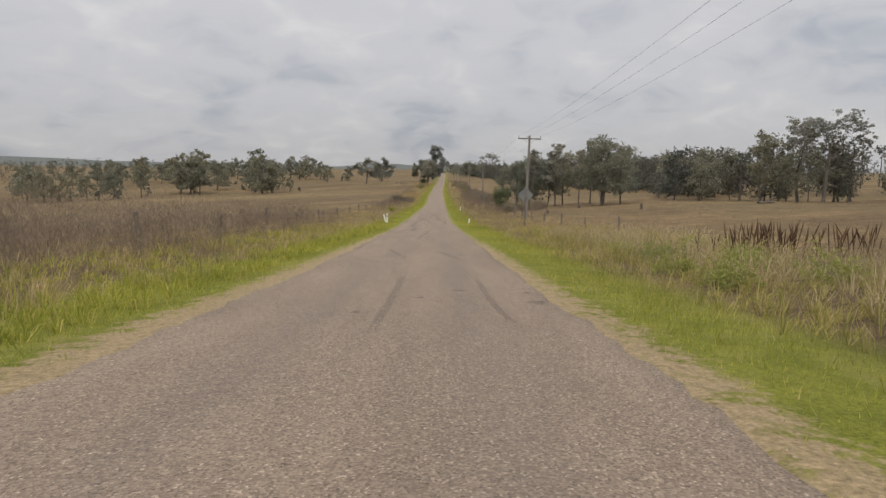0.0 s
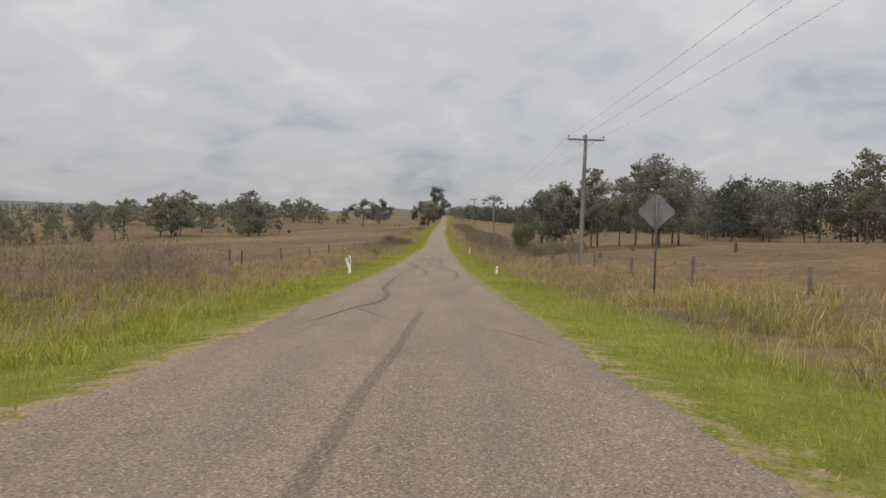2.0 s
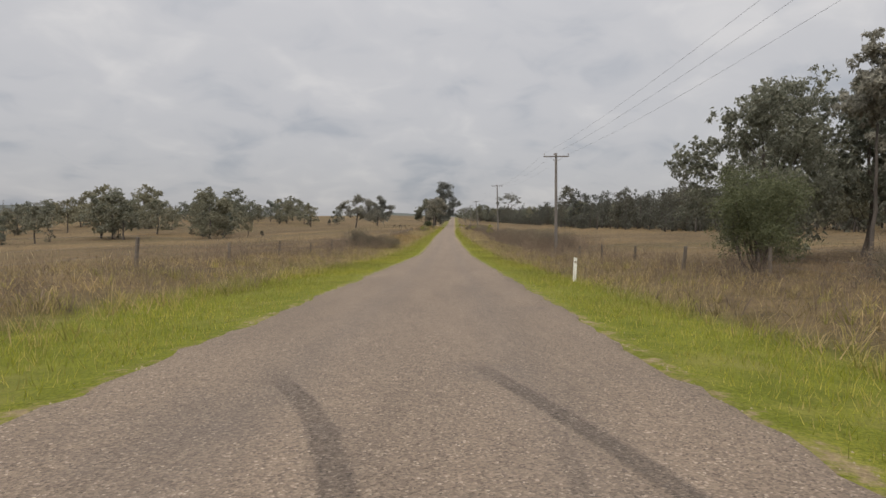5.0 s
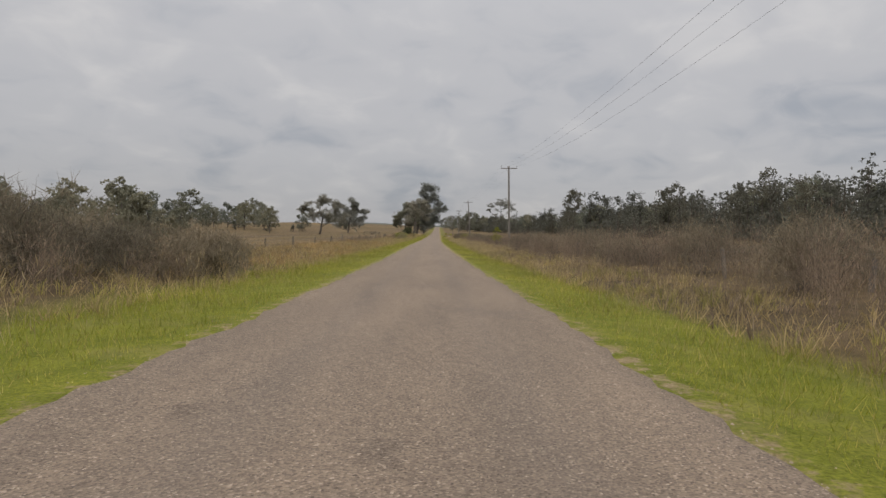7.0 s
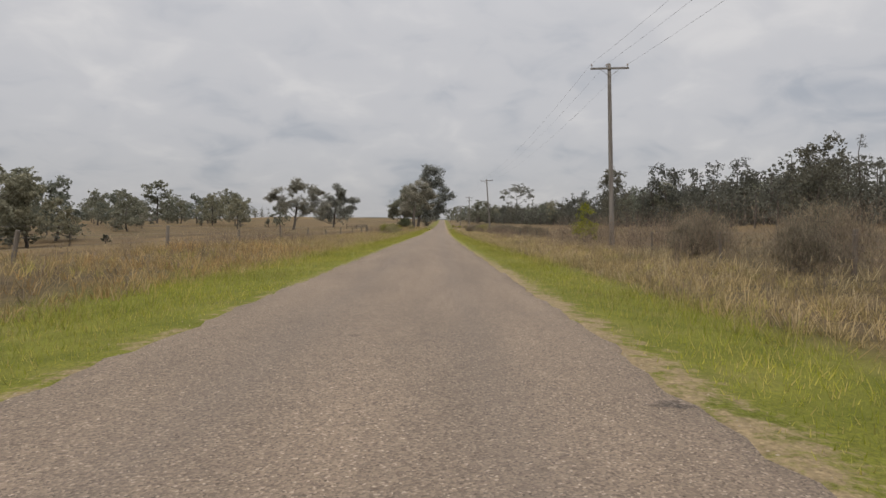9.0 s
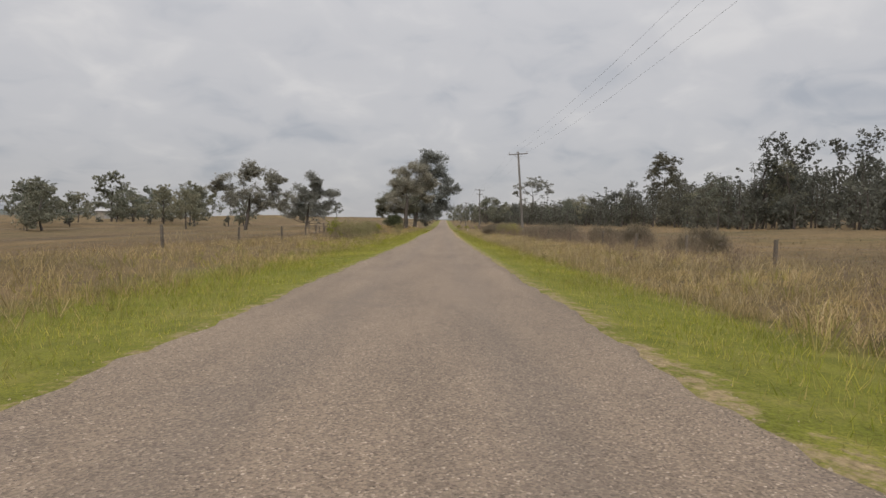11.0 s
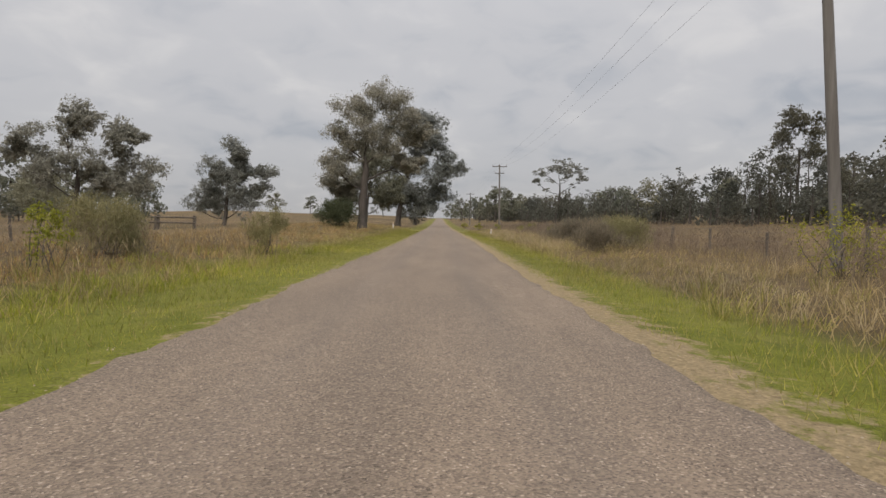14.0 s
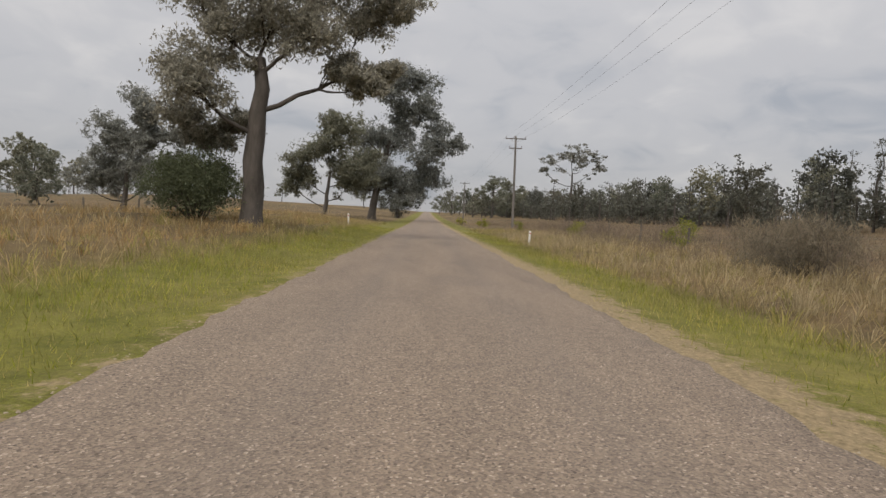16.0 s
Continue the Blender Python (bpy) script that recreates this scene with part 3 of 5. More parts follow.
# ---- trees ----
def leaf_cards(centres, radii, per, length, width, g, flat=0.75, droop=0.5, inner=8, loose=0.68):
    """Small pointed leaf cards gathered round clump centres, with a few broad sprays inside that close the clump."""
    idx = np.repeat(np.arange(len(centres)), per)
    m = len(idx)
    d = g.normal(size=(m, 3))
    d /= np.linalg.norm(d, axis=1)[:, None]
    # leaves sit in sprigs, and sprigs make up the clump
    sprigs = max(5, per // 16)
    sd = g.normal(size=(len(centres), sprigs, 3))
    sd /= np.linalg.norm(sd, axis=2)[..., None]
    sd *= g.uniform(0.1, 0.8, (len(centres), sprigs, 1)) ** 0.6
    own = sd[idx, g.integers(0, sprigs, m)]
    p = centres[idx] + (own + d * (0.02 + loose * g.random((m, 1)) ** 1.5)) * radii[idx][:, None] * np.array([1, 1, flat])
    axis = d * 0.5 + g.normal(size=(m, 3)) * 0.6 - np.array([0, 0, droop])
    axis /= np.linalg.norm(axis, axis=1)[:, None]
    other = np.cross(axis, g.normal(size=(m, 3)))
    other /= np.linalg.norm(other, axis=1)[:, None] + 1e-9
    L = (length * g.uniform(0.6, 1.35, m))[:, None]
    W = (width * g.uniform(0.7, 1.3, m))[:, None]
    V = np.stack([p - axis * L / 2 - other * W / 2, p - axis * L / 2 + other * W / 2, p + axis * L / 2], 1).reshape(-1, 3)
    F = [np.arange(len(V)).reshape(-1, 3)]
    if inner:
        k = np.repeat(np.arange(len(centres)), inner)
        R = radii[k][:, None]
        q = centres[k] + g.normal(size=(len(k), 3)) * R * 0.3 * np.array([1, 1, flat])
        a = g.normal(size=(len(k), 3)) * np.array([1, 1, 0.7])
        a /= np.linalg.norm(a, axis=1)[:, None]
        b = np.cross(a, g.normal(size=(len(k), 3)))
        b /= np.linalg.norm(b, axis=1)[:, None] + 1e-9
        f = g.uniform(0.10, 0.24, (4, len(k), 1))
        F.append(len(V) + np.arange(len(q) * 4).reshape(-1, 4))
        V = np.concatenate([V, np.stack([q - a * R * f[0], q + b * R * f[1] * 0.8, q + a * R * f[2], q - b * R * f[3] * 0.8], 1).reshape(-1, 3)])
    return V, F


def bent(a, b, g, sag=0.12, n=5):
    """A crooked line between two points."""
    t = np.linspace(0, 1, n)[:, None]
    length = np.linalg.norm(b - a)
    mid = g.normal(size=3) * length * (0.035 if n == 5 else 0.08) + np.array([0, 0, length * sag])
    return a + (b - a) * t + mid * (4 * t * (1 - t)) + g.normal(size=(n, 3)) * length * 0.012 * np.sin(np.pi * t)


def pine_meshes(seed, h, w, base, clumps, clump_r, per, leaf_len, trunk_r, lean=(0.0, 0.0), limbs=5, leaf=None, bark=None, leaf_w=0.32, low=0.35, sides=8, inner=8, gap=0.82, flat=0.72):
    """A pine: trunk with limbs, and a conical crown of leaf clumps; h, w: height and crown width, base: height of the crown's foot."""
    g = np.random.default_rng(seed)
    leaf, bark = leaf or LEAF, bark or BARK
    centres = []
    tries = 0
    while len(centres) < clumps and tries < clumps * 60:
        tries += 1
        q = g.uniform(-1, 1, 3)
        f = (q[2] + 1) / 2
        if np.hypot(q[0], q[1]) > (1 - f) * 0.95 + 0.08:
            continue
        c = np.array([q[0] * (w / 2 - clump_r * 0.6), q[1] * (w / 2 - clump_r * 0.6), base + (h - base) * (q[2] * 0.5 + 0.5) * 0.93])
        f = c[2] / h
        c[:2] += np.array(lean) * f
        if all(np.linalg.norm(c - o) > clump_r * gap for o in centres):
            centres.append(c)
    centres = np.array(centres)
    radii = clump_r * g.uniform(0.65, 1.25, len(centres))
    V, F = leaf_cards(centres, radii, per, leaf_len, leaf_len * leaf_w, g, flat, inner=inner)
    crown = np_mesh("crown", V, F, leaf)
    fork = np.array([lean[0] * low, lean[1] * low, h * low])
    top = np.array([lean[0] * 0.85, lean[1] * 0.85, h * 0.9])
    foot = np.array([0.0, 0.0, -0.35])
    stem = np.vstack([bent(foot, fork, g, 0.0, 5)[:-1], bent(fork, top, g, 0.02, 6)])
    stem_r = np.interp(np.linspace(0, 1, len(stem)), [0, 0.05, 0.5, 1], [trunk_r * 1.45, trunk_r * 1.08, trunk_r * 0.75, trunk_r * 0.22])
    lines = [(stem, stem_r, sides)]
    seeds = centres[g.choice(len(centres), min(limbs, len(centres)), replace=False)]
    owner = np.argmin(np.linalg.norm(centres[:, None] - seeds[None], axis=2), axis=1)
    for s in range(len(seeds)):
        group = centres[owner == s]
        if not len(group):
            continue
        goal = group.mean(axis=0) * 0.9 + np.array([lean[0], lean[1], 0]) * 0.05
        start_i = int(np.clip(np.searchsorted(stem[:, 2], goal[2] - np.hypot(*goal[:2]) * 0.9), 3, len(stem) - 2))
        limb = bent(stem[start_i], goal, g, -0.1, 6)
        r0 = stem_r[start_i] * 0.62
        lines.append((limb, np.linspace(r0, r0 * 0.35, 6), max(5, sides - 2)))
        for c in (group if sides > 6 else group[::2]):
            k = int(np.argmin(np.linalg.norm(limb - c, axis=1)))
            k = max(1, min(k, 4))
            lines.append((bent(limb[k], c, g, 0.06, 4), np.linspace(r0 * 0.38, r0 * 0.1, 4), 4 if sides > 6 else 3))
    TV, TF = tubes(lines)
    return np_mesh("trunk", TV, TF, bark, True), crown


def plant(kind, meshes, x, y, label, category, group="", scale=1.0, turn=0.0, sink=0.1, wide=1.0):
    ob = empty(kind, pose(x, y, float(land(x, y)) - sink, 0, 0, turn) @ Matrix.Diagonal((scale * wide, scale * wide, scale, 1)))
    tagged(ob, label, category, group)
    for name, me in zip(("trunk", "crown"), meshes):
        part(name, me, None, ob)
    return ob


def gum_meshes(seed, lobes, stem, trunk_r, per, leaf_len, leaf_w=0.34, leaf=None, bark=None, sub=10, clump=0.46, sides=8, inner=2, flat=0.8, fork=0.3, fill=False, loose=0.46):
    """A gum: a stem along a bent line, a limb to each rounded lobe of the crown (x, y, z, radius), and leafy clumps over each lobe's upper side."""
    g = np.random.default_rng(seed)
    leaf, bark = leaf or LEAF, bark or BARK
    lobes, stem = np.array(lobes, float), np.array(stem, float)
    if fill:
        # smaller lobes between neighbours close the crown up
        gaps = np.linalg.norm(lobes[:, None, :3] - lobes[None, :, :3], axis=2) + np.eye(len(lobes)) * 99
        second = np.argsort(gaps, axis=1)[:, 1]
        between = (lobes + lobes[second]) / 2
        between[:, 3] *= 0.72
        lobes = np.vstack([lobes, between])
    fine = np.linspace(0, 1, 9)
    cut = np.linspace(0, 1, len(stem))
    stem = np.column_stack([np.interp(fine, cut, stem[:, k]) for k in range(3)])
    stem[1:-1, :2] += g.normal(size=(7, 2)) * trunk_r * 0.18
    stem_r = trunk_r * np.interp(fine, [0, 0.07, 0.5, 1], [1.4, 1.04, 0.85, 0.5])
    lines, centres, radii = [(stem, stem_r, sides)], [], []
    nodes, girth = [p for p, f in zip(stem, fine) if f >= fork], [r for r, f in zip(stem_r, fine) if f >= fork]
    order = np.argsort([np.min(np.linalg.norm(stem - l[:3], axis=1)) for l in lobes])
    for x, y, z, R in lobes[order]:
        c = np.array([x, y, z])
        R *= 1.3
        v = g.normal(size=(sub, 3))
        v[:, 2] = np.abs(v[:, 2]) - 1.1 * g.random(sub)
        v /= np.linalg.norm(v, axis=1)[:, None]
        own = np.vstack([c + v * R * g.uniform(0.35, 0.95, sub)[:, None] * np.array([1, 1, flat]), [c]])
        # the limb springs from the nearest stem or limb below its lobe
        there = np.array(nodes)
        rise = there[:, 2] - (z - 0.45 * np.hypot(there[:, 0] - x, there[:, 1] - y) - 0.3 * R)
        near = int(np.argmin(np.linalg.norm(there - c, axis=1) + 2.5 * np.clip(rise, 0, None)))
        limb = bent(there[near], c, g, -0.07, 6)
        r0 = min(girth[near] * 0.72, trunk_r * (0.12 + 0.055 * np.linalg.norm(c - there[near]) ** 0.7))
        nodes += list(limb[2:5])
        girth += [r0 * 0.75, r0 * 0.62, r0 * 0.5]
        # sprays along the outer half of the limb join the lobes up
        along = limb[3] + (limb[5] - limb[3]) * g.random((3, 1)) + g.normal(size=(3, 3)) * R * 0.3
        centres += [own, along]
        radii += [R * np.append(clump * g.uniform(0.6, 1.3, sub), clump * 1.2), R * clump * g.uniform(0.6, 1.1, 3)]
        lines.append((limb, np.linspace(r0, r0 * 0.38, 6), max(5, sides - 2)))
        for q in own[:-1] if sides > 8 else own[:-1:2] if sides > 6 else own[:-1:4]:
            lines.append((bent(limb[4 if g.random() < 0.6 else 3], q, g, 0.05, 4), np.linspace(r0 * 0.3, r0 * 0.06, 4), 4 if sides > 8 else 3))
    V, F = leaf_cards(np.concatenate(centres), np.concatenate(radii), per, leaf_len, leaf_len * leaf_w, g, flat, inner=inner, loose=0.6 if fill else loose)
    TV, TF = tubes(lines)
    return np_mesh("trunk", TV, TF, bark, True), np_mesh("crown", V, F, leaf)


def lobe_set(seed, h, w, base, n, R, lean=0.0):
    """Lobes of a crown of height h and width w, from the low outer ones to the top."""
    g = np.random.default_rng(seed)
    out = []
    for k in range(n):
        f = k / (n - 1)
        r = R * g.uniform(0.75, 1.2) * (1.05 - 0.2 * f)
        a = 2.4 * k + g.uniform(-0.5, 0.5) + seed
        reach = (w / 2 - 0.8 * r) * math.sqrt(max(0.0, 1 - ((f - 0.3) / 0.75) ** 2)) * g.uniform(0.65, 1.05)
        out.append((math.cos(a) * reach + lean * f, math.sin(a) * reach, base + 0.7 * r + (h - base - 1.6 * r) * f, r))
    return out


def gum(seed, h, w, base, n, R, trunk_r, per, leaf_len, lean=0.0, top=0.62, **more):
    g = np.random.default_rng(seed + 500)
    dx, dy = g.normal(size=2) * 0.03 * h
    return gum_meshes(seed, lobe_set(seed, h, w, base, n, R, lean), [(0, 0, -0.35), (dx, dy, h * 0.25), (lean * 0.4, 0, h * top)], trunk_r, per, leaf_len, **more)


# the big gums beside the road
plant("eucalyptus_tree", gum_meshes(11, [(-1.3, 0.3, 11.3, 1.4), (1.2, -0.5, 12.1, 1.4), (3.0, 0.4, 11.4, 1.3), (4.3, -0.3, 10.2, 1.1), (2.5, 0.8, 9.6, 1.2), (-2.4, 0.6, 8.8, 1.05), (3.9, 0.7, 8.3, 0.95), (5.5, 0, 8.9, 0.8), (0.2, -0.9, 9.0, 1.4), (0.4, 1.0, 8.2, 1.25),
                                         (1.9, -0.7, 7.4, 1.1), (-1.1, -0.3, 7.4, 0.95), (-2.6, 0.2, 6.3, 1.15), (-2.0, -1.0, 5.2, 0.95), (-3.1, 0.9, 4.3, 0.9), (-0.9, 1.3, 4.3, 0.75), (-1.9, 1.4, 3.4, 0.75),
                                         (3.4, 0.6, 6.4, 0.7), (4.3, -0.5, 5.7, 0.7), (0.1, 0.4, 10.6, 1.2), (5.0, 0.2, 6.3, 0.5)],
                                    [(0, 0, -0.4), (0, 0, 1.6), (0.05, 0, 3.6), (0.15, 0, 5.4), (0.1, 0.1, 6.6)], 0.43, 240, 0.165, 0.42, LEAF_GREY, sub=14, sides=12, inner=0, fork=0.5, clump=0.5, loose=0.78), -6.5, 375.3,
      "tall grey-green gum with a thick dark trunk beside the road", "tree", "gums beside the road", sink=0.05)
plant("eucalyptus_tree", gum_meshes(12, [(3.8, 0, 22.8, 2.4), (7.3, 1, 21.6, 2.2), (2.9, -1, 19.0, 2.2), (7.8, -1, 18.4, 1.8), (5.1, 1.5, 16.0, 2.2), (10.0, 0, 14.2, 1.8), (13.0, 0.5, 12.4, 1.6), (2.9, 2, 12.2, 3.0),
                                         (-1.5, -1, 12.8, 2.6), (7.3, -2, 10.2, 2.6), (1.0, -2, 7.6, 2.6), (9.0, 1.5, 6.8, 2.0), (5.6, 0, 4.4, 2.2), (-1.6, 0.5, 8.6, 2.3), (2.8, 1.0, 6.0, 2.1), (-2.8, 1.0, 5.2, 1.8)],
                                    [(0, 0, -0.4), (0.3, 0, 4), (1.6, 0, 9), (2.5, 0, 12.4)], 0.6, 130, 0.36, 0.44, LEAF_GREY, sub=13, sides=10, inner=2, clump=0.58, fill=True), -7.3, 452.0,
      "very tall dark gum leaning over the road", "tree", "gums beside the road")
plant("eucalyptus_tree", gum_meshes(13, [(-4.3, 0, 3.8, 1.3), (-1.3, 0.8, 8.9, 2.2), (1.7, -0.8, 10.0, 2.2), (0.2, 0.5, 12.9, 1.8), (3.6, 0.5, 11.9, 1.8), (-3.6, -0.5, 7.3, 1.8), (4.0, -0.6, 6.8, 2.0), (5.9, 0.4, 8.1, 1.6), (1.7, 1.2, 6.8, 1.8), (-2.6, 0.5, 5.0, 1.6), (3.2, 0, 4.4, 1.5), (5.6, -0.5, 5.4, 1.3)],
                                    [(0, 0, -0.4), (0.2, 0, 0.9), (0.5, 0, 3.2), (0.8, 0, 6.2)], 0.32, 120, 0.32, 0.44, LEAF, sub=12, sides=8, inner=2, fork=0.08, clump=0.52, fill=True), -12.7, 437.3,
      "forked multi-stemmed gum in dry grass", "tree", "gums beside the road")
plant("eucalyptus_tree", gum(14, 12.5, 10.0, 0.6, 12, 2.2, 0.35, 150, 0.34, 0.5, leaf=LEAF_DARK, sub=10, sides=8, inner=3), -4.6, 500.0,
      "dense dark gum with low hanging foliage", "tree", "gums beside the road")
# two broad gums by the roadside fence
plant("eucalyptus_tree", gum_meshes(15, [(0.6, 0, 16.0, 1.6), (-0.8, 1, 13.2, 1.8), (3.0, -0.8, 14.5, 1.4), (5.4, 0.6, 13.8, 1.6), (8.1, 0, 12.6, 1.25), (6.0, -1.4, 11.4, 1.4), (1.8, -1.6, 9.8, 2.0), (6.6, 1.4, 9.2, 1.8), (9.4, 0.5, 8.4, 1.6),
                                         (4.8, -1.2, 7.2, 1.5), (8.6, -0.8, 5.6, 1.7), (-1.6, -1.2, 8.0, 1.6), (-8.0, 0.6, 10.2, 1.2), (-5.2, -0.6, 13.0, 1.5), (-4.4, 0.8, 10.4, 1.6), (-3.4, -1, 7.2, 1.6), (2.6, 1.6, 5.6, 1.5)],
                                    [(0, 0, -0.4), (0.3, 0, 2.6), (0.8, 0, 6.0), (0.8, 0, 8.5)], 0.4, 110, 0.3, 0.44, LEAF_GREY, sub=11, sides=8, inner=1, fork=0.3, clump=0.56, fill=True), -43.4, 394.8,
      "broad grey-green gum near the roadside fence", "tree", "gums in the paddock", 0.9, wide=1.08)
plant("eucalyptus_tree", gum_meshes(16, [(0.8, 0.5, 11.8, 1.6), (2.6, -0.4, 10.7, 1.2), (-1.6, -0.6, 8.6, 1.5), (2.5, 0.8, 8.6, 1.3), (6.3, 0, 7.9, 1.5), (5.2, 0.8, 5.9, 1.3), (1.2, -1, 6.5, 2.0), (-2.4, 0.8, 5.8, 1.6), (3.6, -0.8, 3.6, 1.8),
                                         (-0.5, 1.2, 3.6, 1.7), (-4.0, 0, 3.5, 1.4)],
                                    [(0, 0, -0.4), (0.1, 0, 1.6), (0.5, 0, 4.5), (0.9, 0, 8.5)], 0.32, 160, 0.28, 0.44, LEAF_GREY, sub=11, sides=8, inner=1, fork=0.2, clump=0.56, fill=True), -37.6, 434.5,
      "round grey-green gum near the roadside fence", "tree", "gums in the paddock", 1.2)


def bush(seed, h, w, leaf, x, y, label, per=170, clumps=26, leaf_len=0.1, leaf_w=0.42):
    g = np.random.default_rng(seed)
    c = g.normal(size=(clumps, 3))
    c /= np.linalg.norm(c, axis=1)[:, None]
    c *= g.uniform(0.35, 0.85, clumps)[:, None]
    c = c * np.array([w / 2, w / 2, h / 2 * 0.9]) + np.array([0, 0, h / 2])
    c[:, 2] = np.maximum(c[:, 2] * 0.92, 0.15)
    c[:, :2] *= np.where(c[:, 2] < h * 0.4, 1.35, 1.0)[:, None]
    rad = np.full(clumps, w * 0.22) * g.uniform(0.7, 1.3, clumps)
    V, F = leaf_cards(c, rad, int(per * 1.5), leaf_len, leaf_len * leaf_w, g, 0.9, -0.9 if leaf in (SCRUB, TWIG) else 0.0, 0)
    stem_r = 0.012 if leaf in (SCRUB, TWIG) else 0.014 if leaf in (LEAF_LIME, LEAF_WEED) else 0.04
    stems = [(bent(np.array([g.normal() * (0.08 if stem_r > 0.02 else 0.3), g.normal() * 0.08, -0.25]), q, g, 0.05, 4), np.linspace(stem_r, stem_r * 0.3, 4), 5) for q in c[::2]]
    TV, TF = tubes(stems)
    ob = empty("bush", pose(x, y, float(land(x, y)) - 0.03))
    tagged(ob, label, "bush")
    part("stem", np_mesh("stem", TV, TF, BARK, True), None, ob)
    part("foliage", np_mesh("foliage", V, F, leaf), None, ob)
    return ob


bush(21, 3.4, 3.6, LEAF_BUSH, -8.7, 375.6, "dense rounded dark green bush under a gum", 420, 40, 0.115)
bush(22, 4.6, 3.7, LEAF_BUSH, 10.5, 109.8, "round dark green bush in dry grass", 460, 36)
bush(23, 3.5, 1.7, LEAF_LIME, 9.3, 238.0, "yellow-green sapling bush beside a power pole", 140, 18)
bush(24, 2.2, 1.5, LEAF_LIME, -8.6, 298.3, "yellow-green sapling by the fence", 60, 12)
for seed, bx, by, bh, bw in ((31, -8.4, 303.5, 2.0, 3.4), (32, -8.4, 308.5, 1.5, 3.2), (33, -8.8, 314.0, 1.5, 3.0), (40, -8.8, 319.0, 1.6, 3.0), (41, -9.2, 324.5, 1.7, 3.2)):
    bush(seed, bh, bw, SCRUB, bx, by, "soft grey-olive scrub bush among dead weeds", 85, 30, 0.26, 0.07)
bush(42, 2.0, 1.1, LEAF_LIME, -7.6, 328.0, "thin yellow-green sapling among dead weeds", 40, 16, 0.08)
for seed, bx, by, bh, bw in ((35, 9.9, 348.0, 1.9, 2.6), (36, 10.8, 353.0, 1.8, 3.0), (37, 12.0, 357.5, 2.0, 3.2)):
    bush(seed, bh, bw, SCRUB, bx, by, "soft grey-olive scrub bush beside the fence", 130, 28, 0.24, 0.07)
bush(38, 2.2, 1.6, SCRUB, -5.7, 337.5, "tall thin grey-olive weedy scrub on the verge", 90, 18, 0.26, 0.05)
bush(43, 2.0, 2.4, LEAF_LIME, 9.4, 330.5, "yellow-green flowering scrub beside a power pole", 40, 26, 0.08)
bush(39, 2.0, 2.4, SCRUB, -8.9, 333.0, "soft grey-olive scrub bush among dead weeds", 200, 26, 0.24, 0.06)
for seed, bx, by, bh in ((51, 11.5, 378.0, 1.3), (52, 14.5, 384.0, 1.5), (53, 10.2, 392.0, 1.1), (54, 17.0, 390.0, 1.6), (55, 13.0, 402.0, 1.4), (56, 9.4, 410.0, 1.2)):
    bush(seed, bh, bh * 1.1, LEAF_LIME, bx, by, "small yellow-green sapling among dry weeds", 60, 10)
for seed, bx, by, bh, bw in ((71, 11.0, 208.5, 2.1, 2.6), (72, 9.6, 213.0, 1.7, 2.2), (73, 12.4, 216.5, 2.3, 3.0), (74, 10.4, 222.0, 1.9, 2.6), (75, 12.6, 228.0, 2.1, 3.0), (76, 10.0, 204.0, 2.2, 2.6),
                             (115, 9.8, 91.0, 1.4, 2.0), (116, 12.6, 97.5, 1.6, 2.4), (117, 11.0, 102.0, 1.5, 2.4), (118, 15.4, 101.0, 1.5, 2.6), (119, 14.0, 106.0, 1.6, 2.6), (77, 9.9, 157.5, 2.2, 3.0), (78, 10.8, 166.7, 2.4, 3.6), (79, 12.4, 162.0, 2.5, 3.6), (80, 11.4, 181.0, 2.2, 3.6), (81, 12.6, 173.5, 2.5, 3.8), (82, 11.0, 189.0, 2.2, 3.4),
                             (83, 12.8, 195.0, 2.4, 3.6), (84, 9.6, 174.0, 1.9, 2.8), (85, 10.4, 198.0, 2.1, 3.0), (86, -6.9, 159.6, 1.8, 2.4), (87, -8.3, 157.6, 2.0, 2.8), (88, -10.0, 155.4, 2.2, 3.0), (89, -10.4, 159.4, 2.0, 2.8),
                             (90, 11.5, 309.5, 1.7, 2.6), (91, 12.9, 314.0, 1.8, 3.0), (92, 11.0, 319.5, 1.6, 2.6), (93, 12.8, 325.0, 1.8, 3.2), (94, 11.6, 329.0, 1.6, 2.8),
                             (95, 8.8, 357.7, 1.8, 2.6), (96, 10.4, 366.2, 1.7, 3.0), (97, 7.6, 345.3, 1.8, 2.0), (98, 12.8, 290.2, 1.9, 2.2), (99, 11.9, 295.0, 1.6, 2.2), (112, 12.6, 278.4, 1.6, 2.2), (113, 13.0, 372.0, 1.8, 3.4), (114, 12.8, 362.0, 2.1, 3.4)):
    bush(seed, bh * 0.92, bw * 1.15, TWIG, bx, by, "bare grey-brown twiggy bush among dead weeds", 82, 34, 0.36, 0.05)
bush(25, 1.3, 1.6, LEAF_LIME, 8.0, 430.0, "low yellow-green roadside bush", 90, 12)
bush(26, 1.4, 1.8, LEAF_LIME, 6.5, 452.0, "low yellow-green roadside bush", 90, 12)
bush(27, 1.5, 1.6, LEAF_LIME, -6.6, 94.0, "thin yellow-green sapling above the verge", 80, 10)

